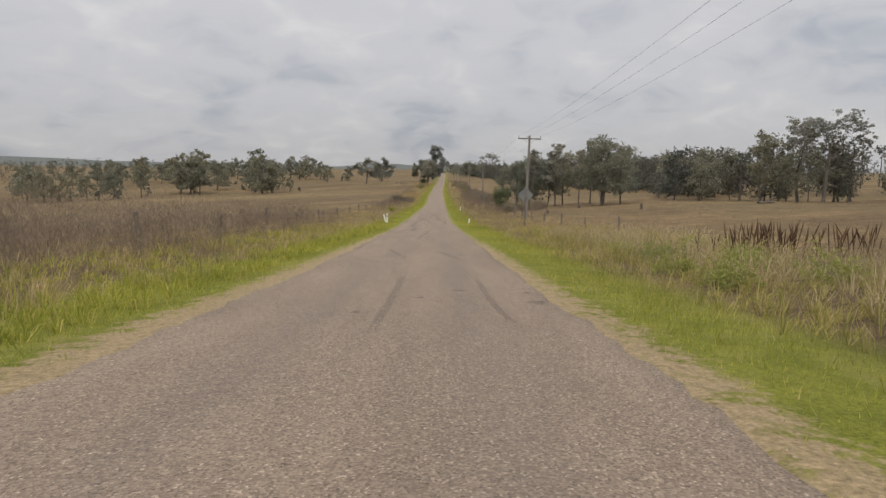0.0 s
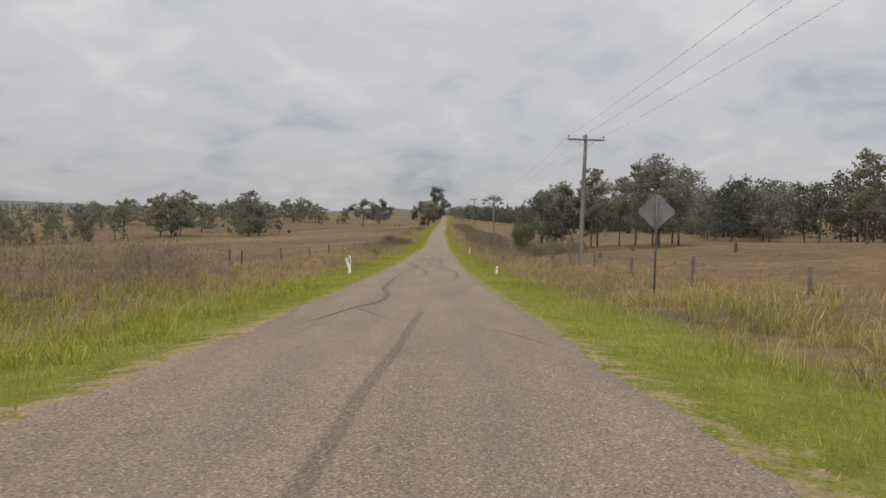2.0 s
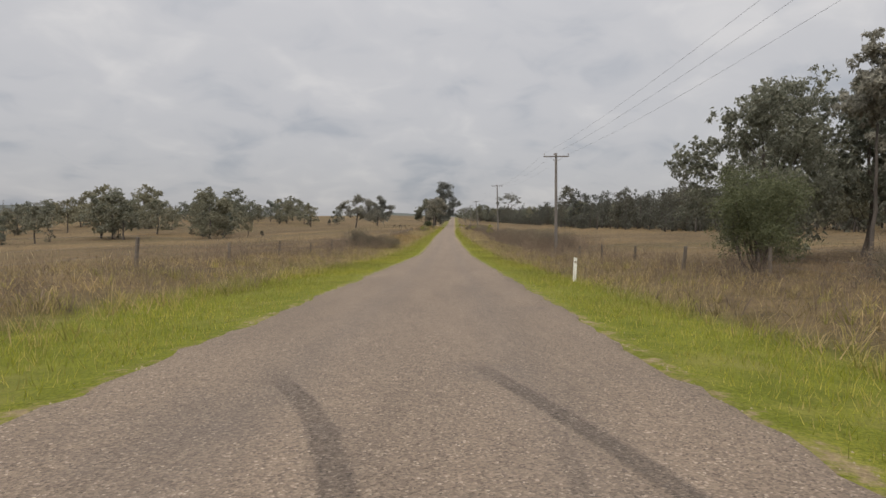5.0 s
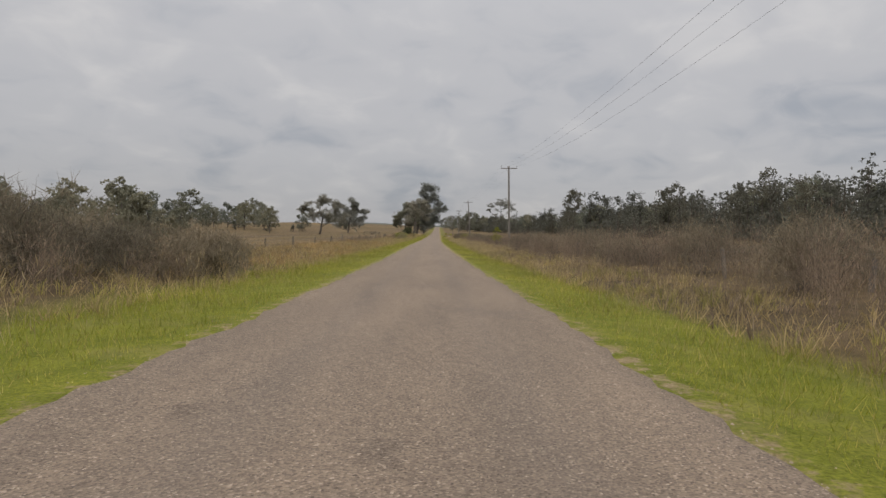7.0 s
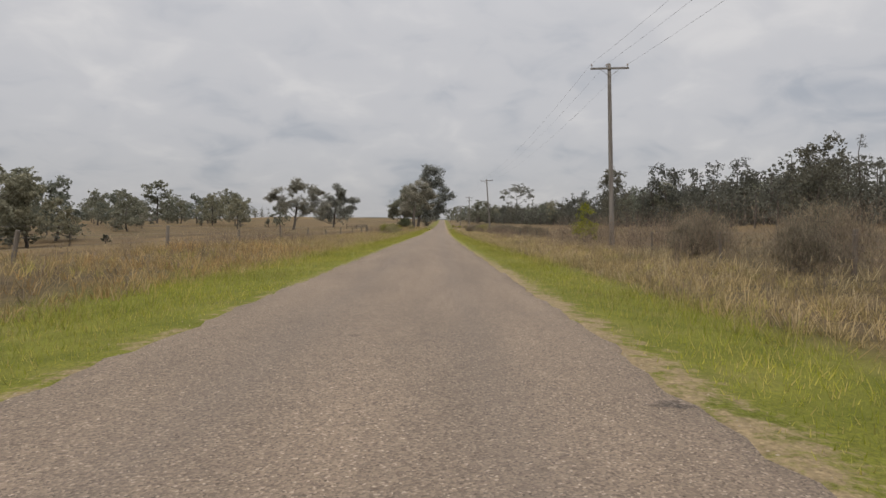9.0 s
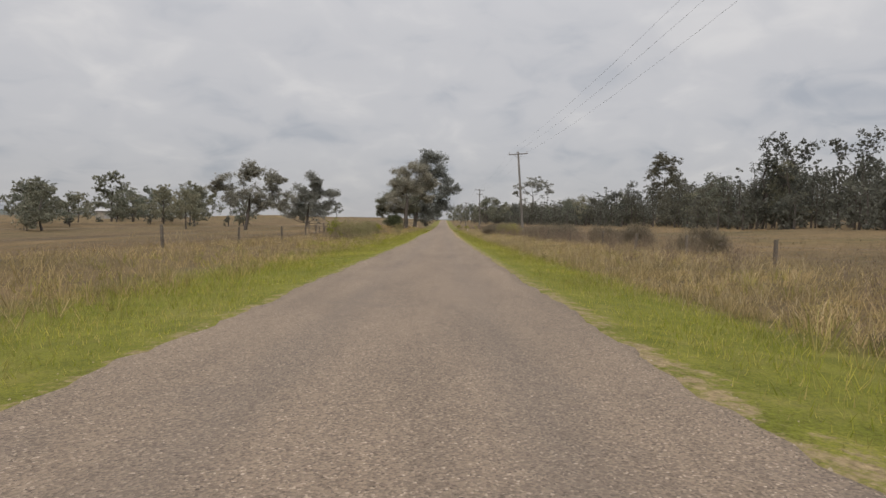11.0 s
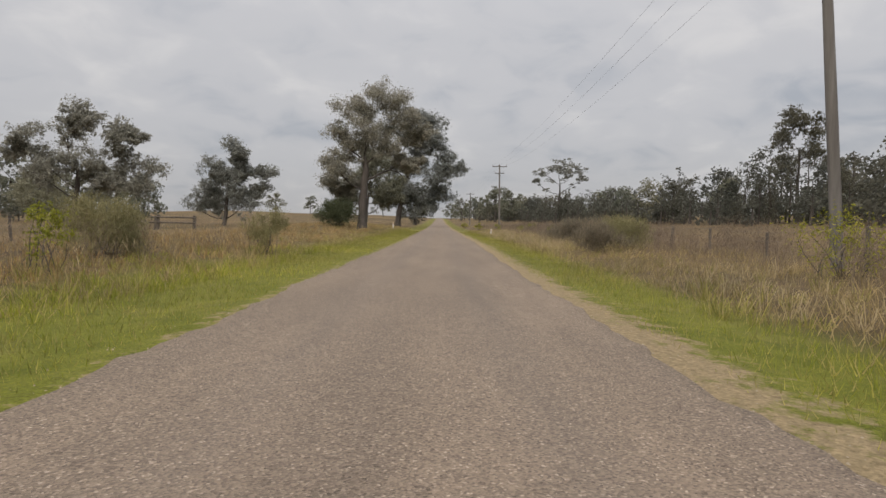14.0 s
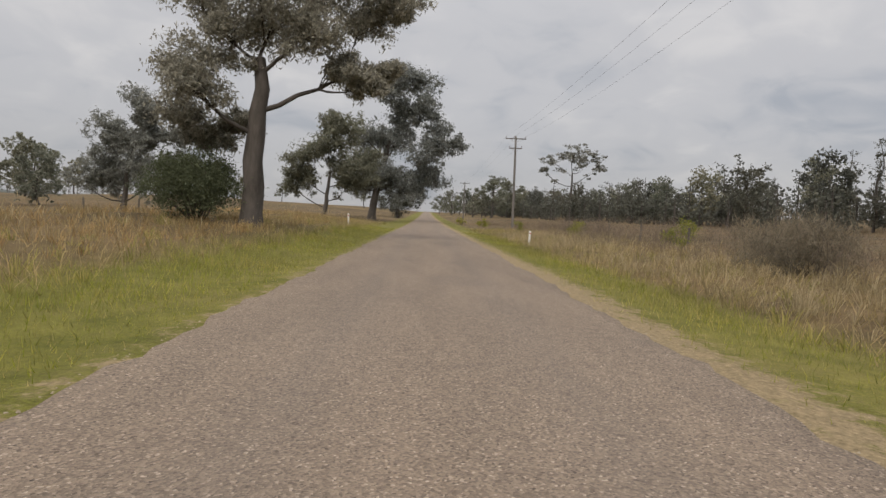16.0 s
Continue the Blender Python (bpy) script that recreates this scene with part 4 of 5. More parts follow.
for seed, bx, by, bh, bw in ((61, 5.6, 15.2, 0.55, 1.1), (62, 6.6, 14.0, 0.75, 1.5), (63, 7.4, 16.0, 0.8, 1.5), (64, 6.3, 18.2, 0.65, 1.4), (65, 5.7, 12.4, 0.6, 1.2), (66, 7.6, 12.6, 0.85, 1.5), (67, 6.2, 21.5, 0.65, 1.5), (68, 7.8, 20.0, 0.75, 1.6)):
    bush(seed, bh * 0.85, bw, LEAF_WEED, bx, by, "low leafy green weed clump in rank grass", 40, 22, 0.085, 0.36)

# shapes of paddock and woodland trees, each used many times
GUMS = [gum(101 + k, 14.0, w, b, n, R, 0.26, 28, 0.66, ln, leaf=lf, leaf_w=0.5, sub=8, clump=0.5, sides=6, inner=3)
        for k, (w, b, n, R, ln, lf) in enumerate([(12.0, 1.8, 9, 2.2, 0.8, LEAF), (10.0, 3.4, 7, 2.0, -0.8, LEAF), (14.0, 1.6, 10, 2.3, 0.3, LEAF), (8.0, 4.2, 6, 1.8, 1.0, LEAF), (11.0, 0.8, 9, 2.3, 0.0, LEAF)])]
TALL_GUM = [gum(121, 14.0, 8.6, 5.0, 11, 1.5, 0.2, 120, 0.25, 0.5, leaf=LEAF_DARK, leaf_w=0.36, sub=10, sides=8, inner=2)]
SLIM = [gum(131 + k, 14.0, w, b, n, 1.7, 0.17, 60, 0.3, 0.3, leaf=LEAF_DARK, leaf_w=0.4, sub=8, sides=6, inner=3) for k, (w, b, n) in enumerate([(6.0, 3.6, 6), (7.0, 3.0, 7), (5.0, 4.6, 5)])]
WOOD_NEAR = [gum(181 + k, 12.0, w, b, n, 1.9, 0.17, 50, 0.28, 0.0, leaf=lf, leaf_w=0.46, sub=8, sides=5, inner=6, clump=0.55, loose=0.3) for k, (w, b, n, lf) in enumerate([(9.0, 0.6, 9, LEAF_DARK), (8.0, 1.0, 8, LEAF_DARK), (7.5, 1.0, 8, LEAF)])]
WOOD_FAR = [gum(171 + k, 12.0, w, b, n, 1.95, 0.17, 26, 0.46, 0.0, leaf=lf, leaf_w=0.5, sub=8, sides=5, inner=5, clump=0.55, loose=0.3) for k, (w, b, n, lf) in enumerate([(9.5, 0.6, 9, LEAF_DARK), (8.5, 1.0, 8, LEAF_DARK), (7.5, 1.4, 8, LEAF)])]
CONES = [pine_meshes(151 + k, 14.0, w, 1.0, 40, 0.85, 70, 0.24, 0.16, (0, 0), 4, LEAF_DARK, leaf_w=0.4, low=0.5, sides=6, inner=4) for k, w in enumerate([4.0, 3.2])]
UMBRELLA = [gum_meshes(161, [(-3.6, 0, 10.6, 1.7), (-1.0, 1.5, 12.0, 1.9), (2.0, -1.2, 12.4, 1.9), (4.6, 0.3, 11.2, 1.6), (0.8, 2.6, 10.8, 1.6), (5.6, 0.5, 9.4, 1.1), (-4.8, -0.6, 9.0, 1.0)],
                       [(0, 0, -0.4), (0.2, 0, 3.5), (0.4, 0, 6.5), (0.4, 0, 8.6)], 0.24, 90, 0.32, 0.36, LEAF_GREY, sub=10, flat=0.6, sides=6, inner=2, fork=0.35)]


def grove(rows, protos, label, group, wide=1.0):
    """Trees at (x, y, height, shape); heights are taken from the shape's own."""
    for x, y, hgt, k in rows:
        plant("eucalyptus_tree", protos[k % len(protos)], x, y, label, "tree", group, hgt / 14.0, (x * 37 + y * 11) % 360, wide=wide)


grove([(-148, 411, 22, 0), (-156, 416, 18, 1), (-98, 347, 18, 1), (-104, 362, 16, 3), (-94, 358, 16, 4), (-87, 325, 18.5, 4), (-83, 329, 15, 0), (-74, 328, 8, 3),
       (-121, 322, 18, 2), (-128, 328, 20, 0), (-115, 318, 16, 1), (-135, 300, 13, 3), (-144, 292, 12, 4), (-150, 282, 11, 2), (-194, 404, 15, 0), (-196, 436, 17, 2),
       (-152, 555, 24, 1), (-134, 537, 15, 0), (-114, 509, 14, 2), (-105, 498, 13, 4), (-140, 622, 16, 1), (-96, 478, 14, 0), (-84, 470, 12, 2), (-63, 461, 10, 4), (-74, 440, 12, 1),
       (-170, 470, 14, 3), (-210, 520, 16, 2), (-232, 470, 15, 0), (-250, 560, 16, 1), (-180, 360, 13, 4), (-210, 380, 14, 2),
       (-165, 330, 11, 3), (-163, 588, 9, 0), (-157, 594, 10, 2), (-169, 593, 8, 4), (-60, 640, 9, 1), (-70, 610, 9, 2), (-24, 640, 10, 3), (-160, 268, 13, 0), (-172, 276, 14, 2), (-150, 262, 12, 4), (-185, 300, 14, 0), (-200, 320, 15, 2), (-118, 352, 15, 2), (-166, 372, 15, 1), (-110, 430, 15, 4), (-124, 450, 15, 0), (-146, 480, 15, 2), (-129, 512, 13, 4), (-125, 518, 12, 0), (-104.5, 528, 17, 0), (-97, 519, 14, 2), (-180, 430, 13, 2), (-168, 448, 12, 4), (-190, 470, 14, 0), (-205, 455, 13, 2), (-222, 430, 14, 4),
       (-130, 395, 11, 2), (-142, 380, 10, 4), (-112, 385, 9, 0), (-125, 470, 11, 2), (-138, 500, 12, 0), (-160, 510, 13, 4), (-176, 535, 13, 2), (-190, 560, 14, 0), (22, 548, 13, 0), (28, 556, 12, 2), (14, 640, 11, 4), (19, 612, 11, 0), (11, 700, 10, 2)],
      GUMS, "grey-green gum standing in the dry paddock", "gums in the paddock", 1.12)
# the copse in the paddock: x, y, height, crown width, foot of the crown, lobes, their radius, stem, leaf
for k, (x, y, h, w, base, n, R, tr, lf, txt) in enumerate([
        (26.2, 105.5, 11.4, 10.4, 2.0, 13, 2.0, 0.3, LEAF, "broad dense dark gum, the largest of the copse"),
        (13.8, 117.0, 8.8, 7.4, 0.9, 9, 1.75, 0.2, LEAF, "dense rounded dark gum at the copse's edge"),
        (16.8, 121.0, 9.6, 6.6, 1.2, 8, 1.6, 0.2, LEAF, "dense dark gum at the copse's edge"),
        (15.7, 111.9, 9.0, 2.8, 5.6, 4, 0.8, 0.1, LEAF_GREY, "slim gum with a small high crown"),
        (20.4, 115.4, 11.2, 4.6, 4.4, 8, 1.0, 0.16, LEAF_GREY, "tall slim dark-trunked gum of the copse"),
        (19.6, 118.5, 8.8, 5.0, 2.0, 7, 1.3, 0.14, LEAF, "dark gum in the middle of the copse"),
        (25.6, 120.4, 10.2, 3.6, 4.4, 6, 0.95, 0.13, LEAF_GREY, "slim dark-trunked gum of the copse"),
        (27.0, 117.5, 11.5, 4.8, 4.0, 8, 1.1, 0.17, LEAF, "tall dark gum of the copse"),
        (29.7, 118.2, 11.4, 5.2, 3.4, 8, 1.2, 0.17, LEAF, "tall dark gum of the copse"),
        (23.4, 124.0, 10.0, 6.4, 1.6, 8, 1.6, 0.17, LEAF, "dense dark gum at the back of the copse"),
        (30.6, 110.5, 9.6, 5.6, 1.8, 8, 1.45, 0.16, LEAF, "dark gum beside the largest of the copse"),
        (33.5, 121.0, 10.2, 6.4, 1.6, 8, 1.6, 0.17, LEAF, "dense dark gum at the back of the copse"),
        (57.0, 104.0, 13.6, 9.6, 1.6, 11, 2.0, 0.28, LEAF, "large round dark gum apart in the paddock"),
        (52.0, 106.0, 11.6, 5.2, 3.0, 7, 1.35, 0.2, LEAF, "slim dark gum beside a larger one")]):
    plant("eucalyptus_tree", gum(200 + k, h, w, base, n, R, tr * 0.85, 105, 0.235, 0.2, leaf=lf, leaf_w=0.45, sub=11, sides=8, inner=3), x, y, txt, "tree", "gums of the copse")
grove([(61.5, 425, 20, 0)], TALL_GUM, "tall sparse grey gum above the wood", "gums above the wood")
grove([(39, 520, 20, 0), (58, 99, 14.2, 0)], UMBRELLA, "flat-topped gum with bare lower limbs", "gums above the wood")

wood = random.Random(5)
WOOD_Y = [95, 130, 170, 230, 300, 360, 430, 520, 640]
WOOD_X = [60, 48, 62, 56, 50, 50, 48, 36, 28]
for step in range(170):
    y = 100 + 520 * (step / 170) + wood.uniform(-3, 3)
    front = float(np.interp(y, WOOD_Y, WOOD_X))
    x = front + abs(wood.gauss(0, 14)) + wood.uniform(-4, 4)
    r = wood.random()
    hgt = (wood.uniform(10.5, 15) + (1.6 if r > 0.86 else 0)) * float(np.interp(y, [100, 150, 200, 245, 268, 295, 380, 470, 650], [0.76, 0.78, 0.79, 0.84, 0.94, 0.8, 0.8, 0.7, 0.66]))
    if r > 0.66:
        plant("cypress_pine", CONES[step % 2], x, y, "dark conical pine rising from the wood", "tree", "trees of the wood", hgt / 14, step * 53)
    elif r > 0.6:
        plant("eucalyptus_tree", SLIM[step % 3], x, y, "slim gum in the dark wood", "tree", "trees of the wood", hgt / 14, step * 53)
    else:
        plant("eucalyptus_tree", (WOOD_NEAR if 170 < y < 420 else WOOD_FAR)[step % 3], x, y, "dense dark gum in the wood", "tree", "trees of the wood", hgt / 12, step * 53)

# a few taller ones stand clear at the wood's edge
for x, y, hgt, k in ((51, 343, 14.5, 0), (54, 349, 13.5, 1), (58, 338, 14.0, 0)):
    plant("eucalyptus_tree", WOOD_NEAR[k], x, y, "tall dense dark gum at the wood's edge", "tree", "trees of the wood", hgt / 12, x * 31)
plant("cypress_pine", CONES[0], 49, 346, "tall dark conical pine at the wood's edge", "tree", "trees of the wood", 15.5 / 14)


def far_wood(name, rows, seed, label, per=8, leaf_len=0.9, leaf_wd=0.45):
    """Far woods: trunks and leaf clumps of many trees as one mass; low ones are scrub, every fifth tall one a pine."""
    g = np.random.default_rng(seed)
    C, R, lines = [], [], []
    for n, (x, y, hgt) in enumerate(rows):
        z = float(land(x, y))
        m = int(g.integers(9, 12))
        scrub, pine = hgt < 7, n % 5 == 0 and hgt > 10
        wdt = hgt * (g.uniform(0.4, 0.6) if scrub else 0.17 if pine else g.uniform(0.2, 0.34))
        top = np.linspace(0.15, 1.0, m) if pine else g.uniform(0.1 if scrub else 0.16, 1.0, m)
        a = g.uniform(0, 6.28, m)
        taper = np.clip(1.12 - top, 0.05, 1) if pine else np.clip(1.3 - top, 0.2, 1)
        C.append(np.column_stack([x + np.cos(a) * wdt * taper * g.uniform(0.2, 1, m), y + np.sin(a) * wdt * taper, z + hgt * top * (0.97 if pine else 0.9)]))
        R.append(np.full(m, hgt * (0.25 if scrub else 0.155)) * g.uniform(0.7, 1.3, m) * (np.clip(1.3 - top, 0.4, 1) if pine else 1.0))
        lines.append((np.array([[x, y, z - 0.3], [x + 0.1, y, z + hgt * 0.45], [x, y + 0.1, z + hgt * 0.85]]), np.array([0.2, 0.15, 0.05]), 4))
    C, R = np.concatenate(C), np.concatenate(R)
    V, F = leaf_cards(C, R, per, leaf_len, leaf_wd, g, inner=5, loose=0.45)
    TV, TF = tubes(lines)
    ob = empty(name)
    tagged(ob, label, "woods", kind="stuff")
    tagged(part("trunks", np_mesh("trunks", TV, TF, BARK), None, ob), kind="stuff")
    tagged(part("crowns", np_mesh("crowns", V, F, LEAF_DARK), None, ob), kind="stuff")


scrub_rng = random.Random(17)
far_wood("paddock_scrub", [(x + scrub_rng.uniform(-6, 6), y + scrub_rng.uniform(-6, 6), scrub_rng.uniform(2.2, 4.6)) for x, y in
                           ((-84, 326), (-90, 330), (-96, 345), (-104, 352), (-118, 320), (-125, 325), (-132, 308), (-140, 295), (-150, 284), (-158, 274), (-145, 405), (-152, 414), (-75, 332),
                            (-165, 332), (-178, 352), (-128, 400), (-110, 388), (-112, 432), (-96, 474), (-80, 466), (-120, 455), (-108, 500), (-136, 520), (-66, 458))],
         8, "low grey-green scrub under the paddock gums", 60, 0.34, 0.17)
fw = random.Random(9)
rows = []
for _ in range(640):
    y = fw.uniform(100, 900)
    front = float(np.interp(y, WOOD_Y, WOOD_X)) + 8
    rows.append((front + fw.random() ** 1.5 * 190, y, fw.uniform(9.5, 17.5) * float(np.interp(y, [100, 150, 200, 245, 268, 295, 380, 470, 650], [0.75, 0.77, 0.78, 0.82, 0.9, 0.79, 0.79, 0.7, 0.66]))))
for _ in range(340):
    y = fw.uniform(150, 680)
    front = float(np.interp(y, WOOD_Y, WOOD_X))
    rows.append((front + fw.uniform(-5, 14), y, fw.uniform(2.6, 6.9)))
for _ in range(300):
    y = fw.uniform(185, 430)
    rows.append((float(np.interp(y, WOOD_Y, WOOD_X)) + fw.uniform(6, 44), y, fw.uniform(10.0, 12.0)))
near_rows = [r for r in rows if r[0] < 100 and r[1] < 600]
far_wood("wood_behind", near_rows, 3, "dark mixed gum wood behind the front trees", 19, 0.52, 0.32)
far_wood("distant_wood", [r for r in rows if r not in near_rows], 6, "dark mixed gum and pine wood on the rise")
rows = []
for _ in range(190):
    y = fw.uniform(520, 1000)
    side = fw.random()
    x = fw.uniform(14, 60) + (y - 520) * 0.02 if side < 0.55 else -fw.uniform(150, 620)
    rows.append((x, y, fw.uniform(7, 13)))
for _ in range(240):
    rows.append((-fw.uniform(170, 900), fw.uniform(460, 1000), fw.uniform(8, 15)))
for _ in range(160):
    rows.append((-fw.uniform(240, 700), fw.uniform(300, 520), fw.uniform(9, 15)))
far_wood("distant_trees", rows, 4, "scattered far gums on the slopes")


# ---- grass ----
def blades(name, pts, h, w, lean, mat, label, category, g):
    """Single tapering blades."""
    m = len(pts)
    a = g.uniform(0, 2 * np.pi, m)
    d = np.stack([np.cos(a), np.sin(a), np.zeros(m)], 1)
    b = g.uniform(0, 2 * np.pi, m)
    tip = np.stack([np.cos(b) * lean * h, np.sin(b) * lean * h, h], 1)
    V = np.stack([pts - d * w[:, None] / 2, pts + d * w[:, None] / 2, pts + tip], 1).reshape(-1, 3)
    V[0::3, 2] -= 0.02
    V[1::3, 2] -= 0.02
    ob = new(name, np_mesh(name, V, np.arange(m * 3).reshape(-1, 3), mat))
    return tagged(ob, label, category, kind="stuff")


def smooth_noise(x, y, s):
    return 0.5 + 0.25 * np.sin(x * 1.7 * s + 2.1 * np.sin(y * 0.9 * s)) + 0.25 * np.sin(y * 1.3 * s + 1.7 * np.sin(x * 1.1 * s + 1))


def scatter(m, umin, umax, y0, y1, g, power=1.0):
    """Points on both sides of the road, at umin to umax from its middle."""
    y = g.uniform(y0, y1, m)
    u = umin + (umax - umin) * g.random(m) ** power
    s = np.where(g.random(m) < 0.5, -1.0, 1.0)
    return road_x(y) + s * u, y, u, s


g = np.random.default_rng(41)
x, y, u, s = scatter(580000, HALF + 0.2, 6.2, -3, 400, g)
keep = g.random(len(x)) < np.clip((u - HALF - 0.08) / np.where(s > 0, np.interp(y, [0, 30, 45, 180, 200, 300, 350], [0.9, 0.7, 0.3, 0.35, 0.8, 0.8, 1.5]), np.interp(y, [0, 25, 40], [0.9, 0.8, 0.25])), 0.03, 1) * np.clip((5.5 + np.where(s < 0, np.interp(y, [30, 60, 290, 315, 345, 360], [0.3, 0.8, 0.9, 1.4, 1.0, 0.3]), 0.0) - u) / 1.4, 0, 1) * (0.45 + 0.75 * smooth_noise(x, y, 0.9))
x, y, u = x[keep], y[keep], u[keep]
h = g.uniform(0.035, 0.12, len(x)) * np.clip(0.45 + (u - HALF) * 0.6, 0.4, 1.5) * (0.7 + 0.6 * smooth_noise(x, y, 0.5))
fade = g.random(len(x)) < np.interp(y, [0, 40, 60, 130, 175, 300, 330, 420], [0.32, 0.2, 0.2, 0.3, 0.42, 0.34, 0.5, 0.7]) * (0.4 + 1.2 * smooth_noise(x, y, 0.35))
for kind, pick, mat, txt in (("verge_grass", ~fade, GREEN, "bright green roadside verge grass"), ("fading_grass", fade, OLIVE, "olive and straw blades among the verge grass")):
    foot = np.column_stack([x, y, land(x, y)])[pick]
    blades(kind, foot, h[pick], g.uniform(0.008, 0.015, len(foot)), g.uniform(0.15, 0.95, len(foot)), mat, txt, "grass", g)



def tussocks(name, m, umin, umax, per, size, mat, label, g, threshold, scale, y0=-4, y1=420, side=0, loose=False):
    """Tussocks: blades that bend outwards from a common foot."""
    x, y, u, s = scatter(m, umin, umax, y0, y1, g, 1.15)
    if side:
        x = road_x(y) + side * u
        s = np.full(m, float(side))
    n = smooth_noise(x, y, scale) * 0.7 + smooth_noise(x, y, 0.17 * scale + 0.05) * 0.3
    ok = (n + g.normal(size=m) * 0.16 > threshold) & (loose | ~((s > 0) & (y > 140) & (y < 255) & (u > 8.6))) & ((mat is not DRY) | ~((s > 0) & (y < 44) & (u < 9)) | (g.random(m) < 0.3))
    x, y, n = x[ok], y[ok], n[ok]
    big = size * g.uniform(0.55, 1.2, len(x)) * (0.6 + 0.7 * n)
    idx = np.repeat(np.arange(len(x)), per)
    k = len(idx)
    a = g.uniform(0, 2 * np.pi, k)
    r0 = g.uniform(0, 0.13, k) * big[idx] / size
    bx, by = x[idx] + np.cos(a) * r0, y[idx] + np.sin(a) * r0
    foot = np.column_stack([bx, by, land(bx, by) - 0.02])
    a2 = a + g.normal(size=k) * 0.5
    out = np.column_stack([np.cos(a2), np.sin(a2), np.zeros(k)])
    side = np.column_stack([-np.sin(a2 + 0.6), np.cos(a2 + 0.6), np.zeros(k)])
    h = big[idx] * g.uniform(0.5, 1.15, k)
    lean = g.uniform(0.2, 1.25, k)
    w = (g.uniform(0.0045, 0.009, k))[:, None]
    z = np.array([[0, 0, 1.0]])
    mid = foot + out * (lean * h * 0.38)[:, None] + z * (h * 0.6)[:, None]
    tip = foot + out * (lean * h * 1.15)[:, None] + z * (h * (1 - 0.32 * lean))[:, None]
    V = np.stack([foot - side * w, foot + side * w, mid + side * w * 0.8, mid - side * w * 0.8, tip], 1).reshape(-1, 3)
    o = np.arange(k)[:, None] * 5
    ob = new(name, np_mesh(name, V, [o + np.array([[0, 1, 2, 3]]), o + np.array([[3, 2, 4]])], mat))
    return tagged(ob, label, "grass", kind="stuff")


tussocks("dry_tussocks", 8500, 4.6, 10.5, 11, 0.5, DRY, "tan tussocks of dry roadside grass", g, 0.40, 1.1)
tussocks("lush_grass", 1700, 3.2, 8.2, 13, 0.34, GREEN, "lush green grass beside the verge", g, 0.2, 0.8, -4, 52, -1)
tussocks("lush_grass", 700, 4.8, 9.0, 13, 0.38, OLIVE, "half-green rank grass beside the verge", g, 0.3, 0.8, 2, 34, 1)
tussocks("rusty_grass", 1500, 5.2, 10.5, 11, 0.5, RUST, "drift of rusty orange seeding grass", g, 0.3, 0.5, 162, 232, -1)
tussocks("rusty_grass", 1700, 6.0, 13.0, 11, 0.45, RUST, "drift of rusty orange seeding grass", g, 0.3, 0.5, 326, 415, -1)
tussocks("straw_grass", 1100, 5.4, 10.5, 13, 0.6, SEED, "pale straw grass in soft tufts", g, 0.35, 0.5, 346, 400, 1)
tussocks("lush_grass", 900, 4.2, 8.0, 13, 0.36, GREEN, "lush green grass beside the verge", g, 0.3, 0.7, 284, 344, -1)
tussocks("rank_grass", 420, 6.4, 11.0, 18, 0.85, SEED, "tall pale rank grass round the dock", g, 0.25, 0.8, 6, 36, 1)
tussocks("rank_grass", 760, 5.8, 11.0, 15, 0.66, OLIVE, "tall half-green rank grass round the dock", g, 0.2, 0.8, 2, 46, 1)
tussocks("straw_grass", 1700, 5.2, 11.0, 12, 0.5, SEED, "pale straw grass in soft tufts", g, 0.35, 0.6, 198, 335, 1, True)
tussocks("straw_tufts", 2000, 5.0, 9.4, 15, 0.36, DRY, "short dense straw tufts in low mounds", g, 0.34, 1.4, 200, 300, 1, True)
tussocks("brown_tussocks", 1500, 4.8, 10.5, 12, 0.5, WEED, "dull brown dead grass tussocks", g, 0.46, 0.8, 0, 250)
tussocks("olive_tussocks", 5600, 4.1, 9.0, 13, 0.42, OLIVE, "olive half-green grass tussocks", g, 0.45, 0.6)

x, y, u, s = scatter(240000, 4.2, 12.5, -4, 420, g, 1.2)
clump = smooth_noise(x, y, 1.3) * 0.6 + smooth_noise(x, y, 0.35) * 0.4
keep = g.random(len(x)) < np.clip((u - 4.2) / 1.6, 0.05, 1) * (0.3 + 0.8 * clump) * np.where((s > 0) & (y > 140) & (y < 255) & (u > 8.6), 0.25, 1)
keep &= ~((s > 0) & (y < 44) & (u < 9)) | (g.random(len(x)) < 0.4)
x, y, u, clump = x[keep], y[keep], u[keep], clump[keep]
h = g.uniform(0.14, 0.42, len(x)) * (0.5 + 0.8 * clump)
blades("dry_grass", np.column_stack([x, y, land(x, y)]), h, g.uniform(0.01, 0.022, len(x)), g.uniform(0.3, 1.3, len(x)), DRY, "short dry tan roadside grass", "grass", g)


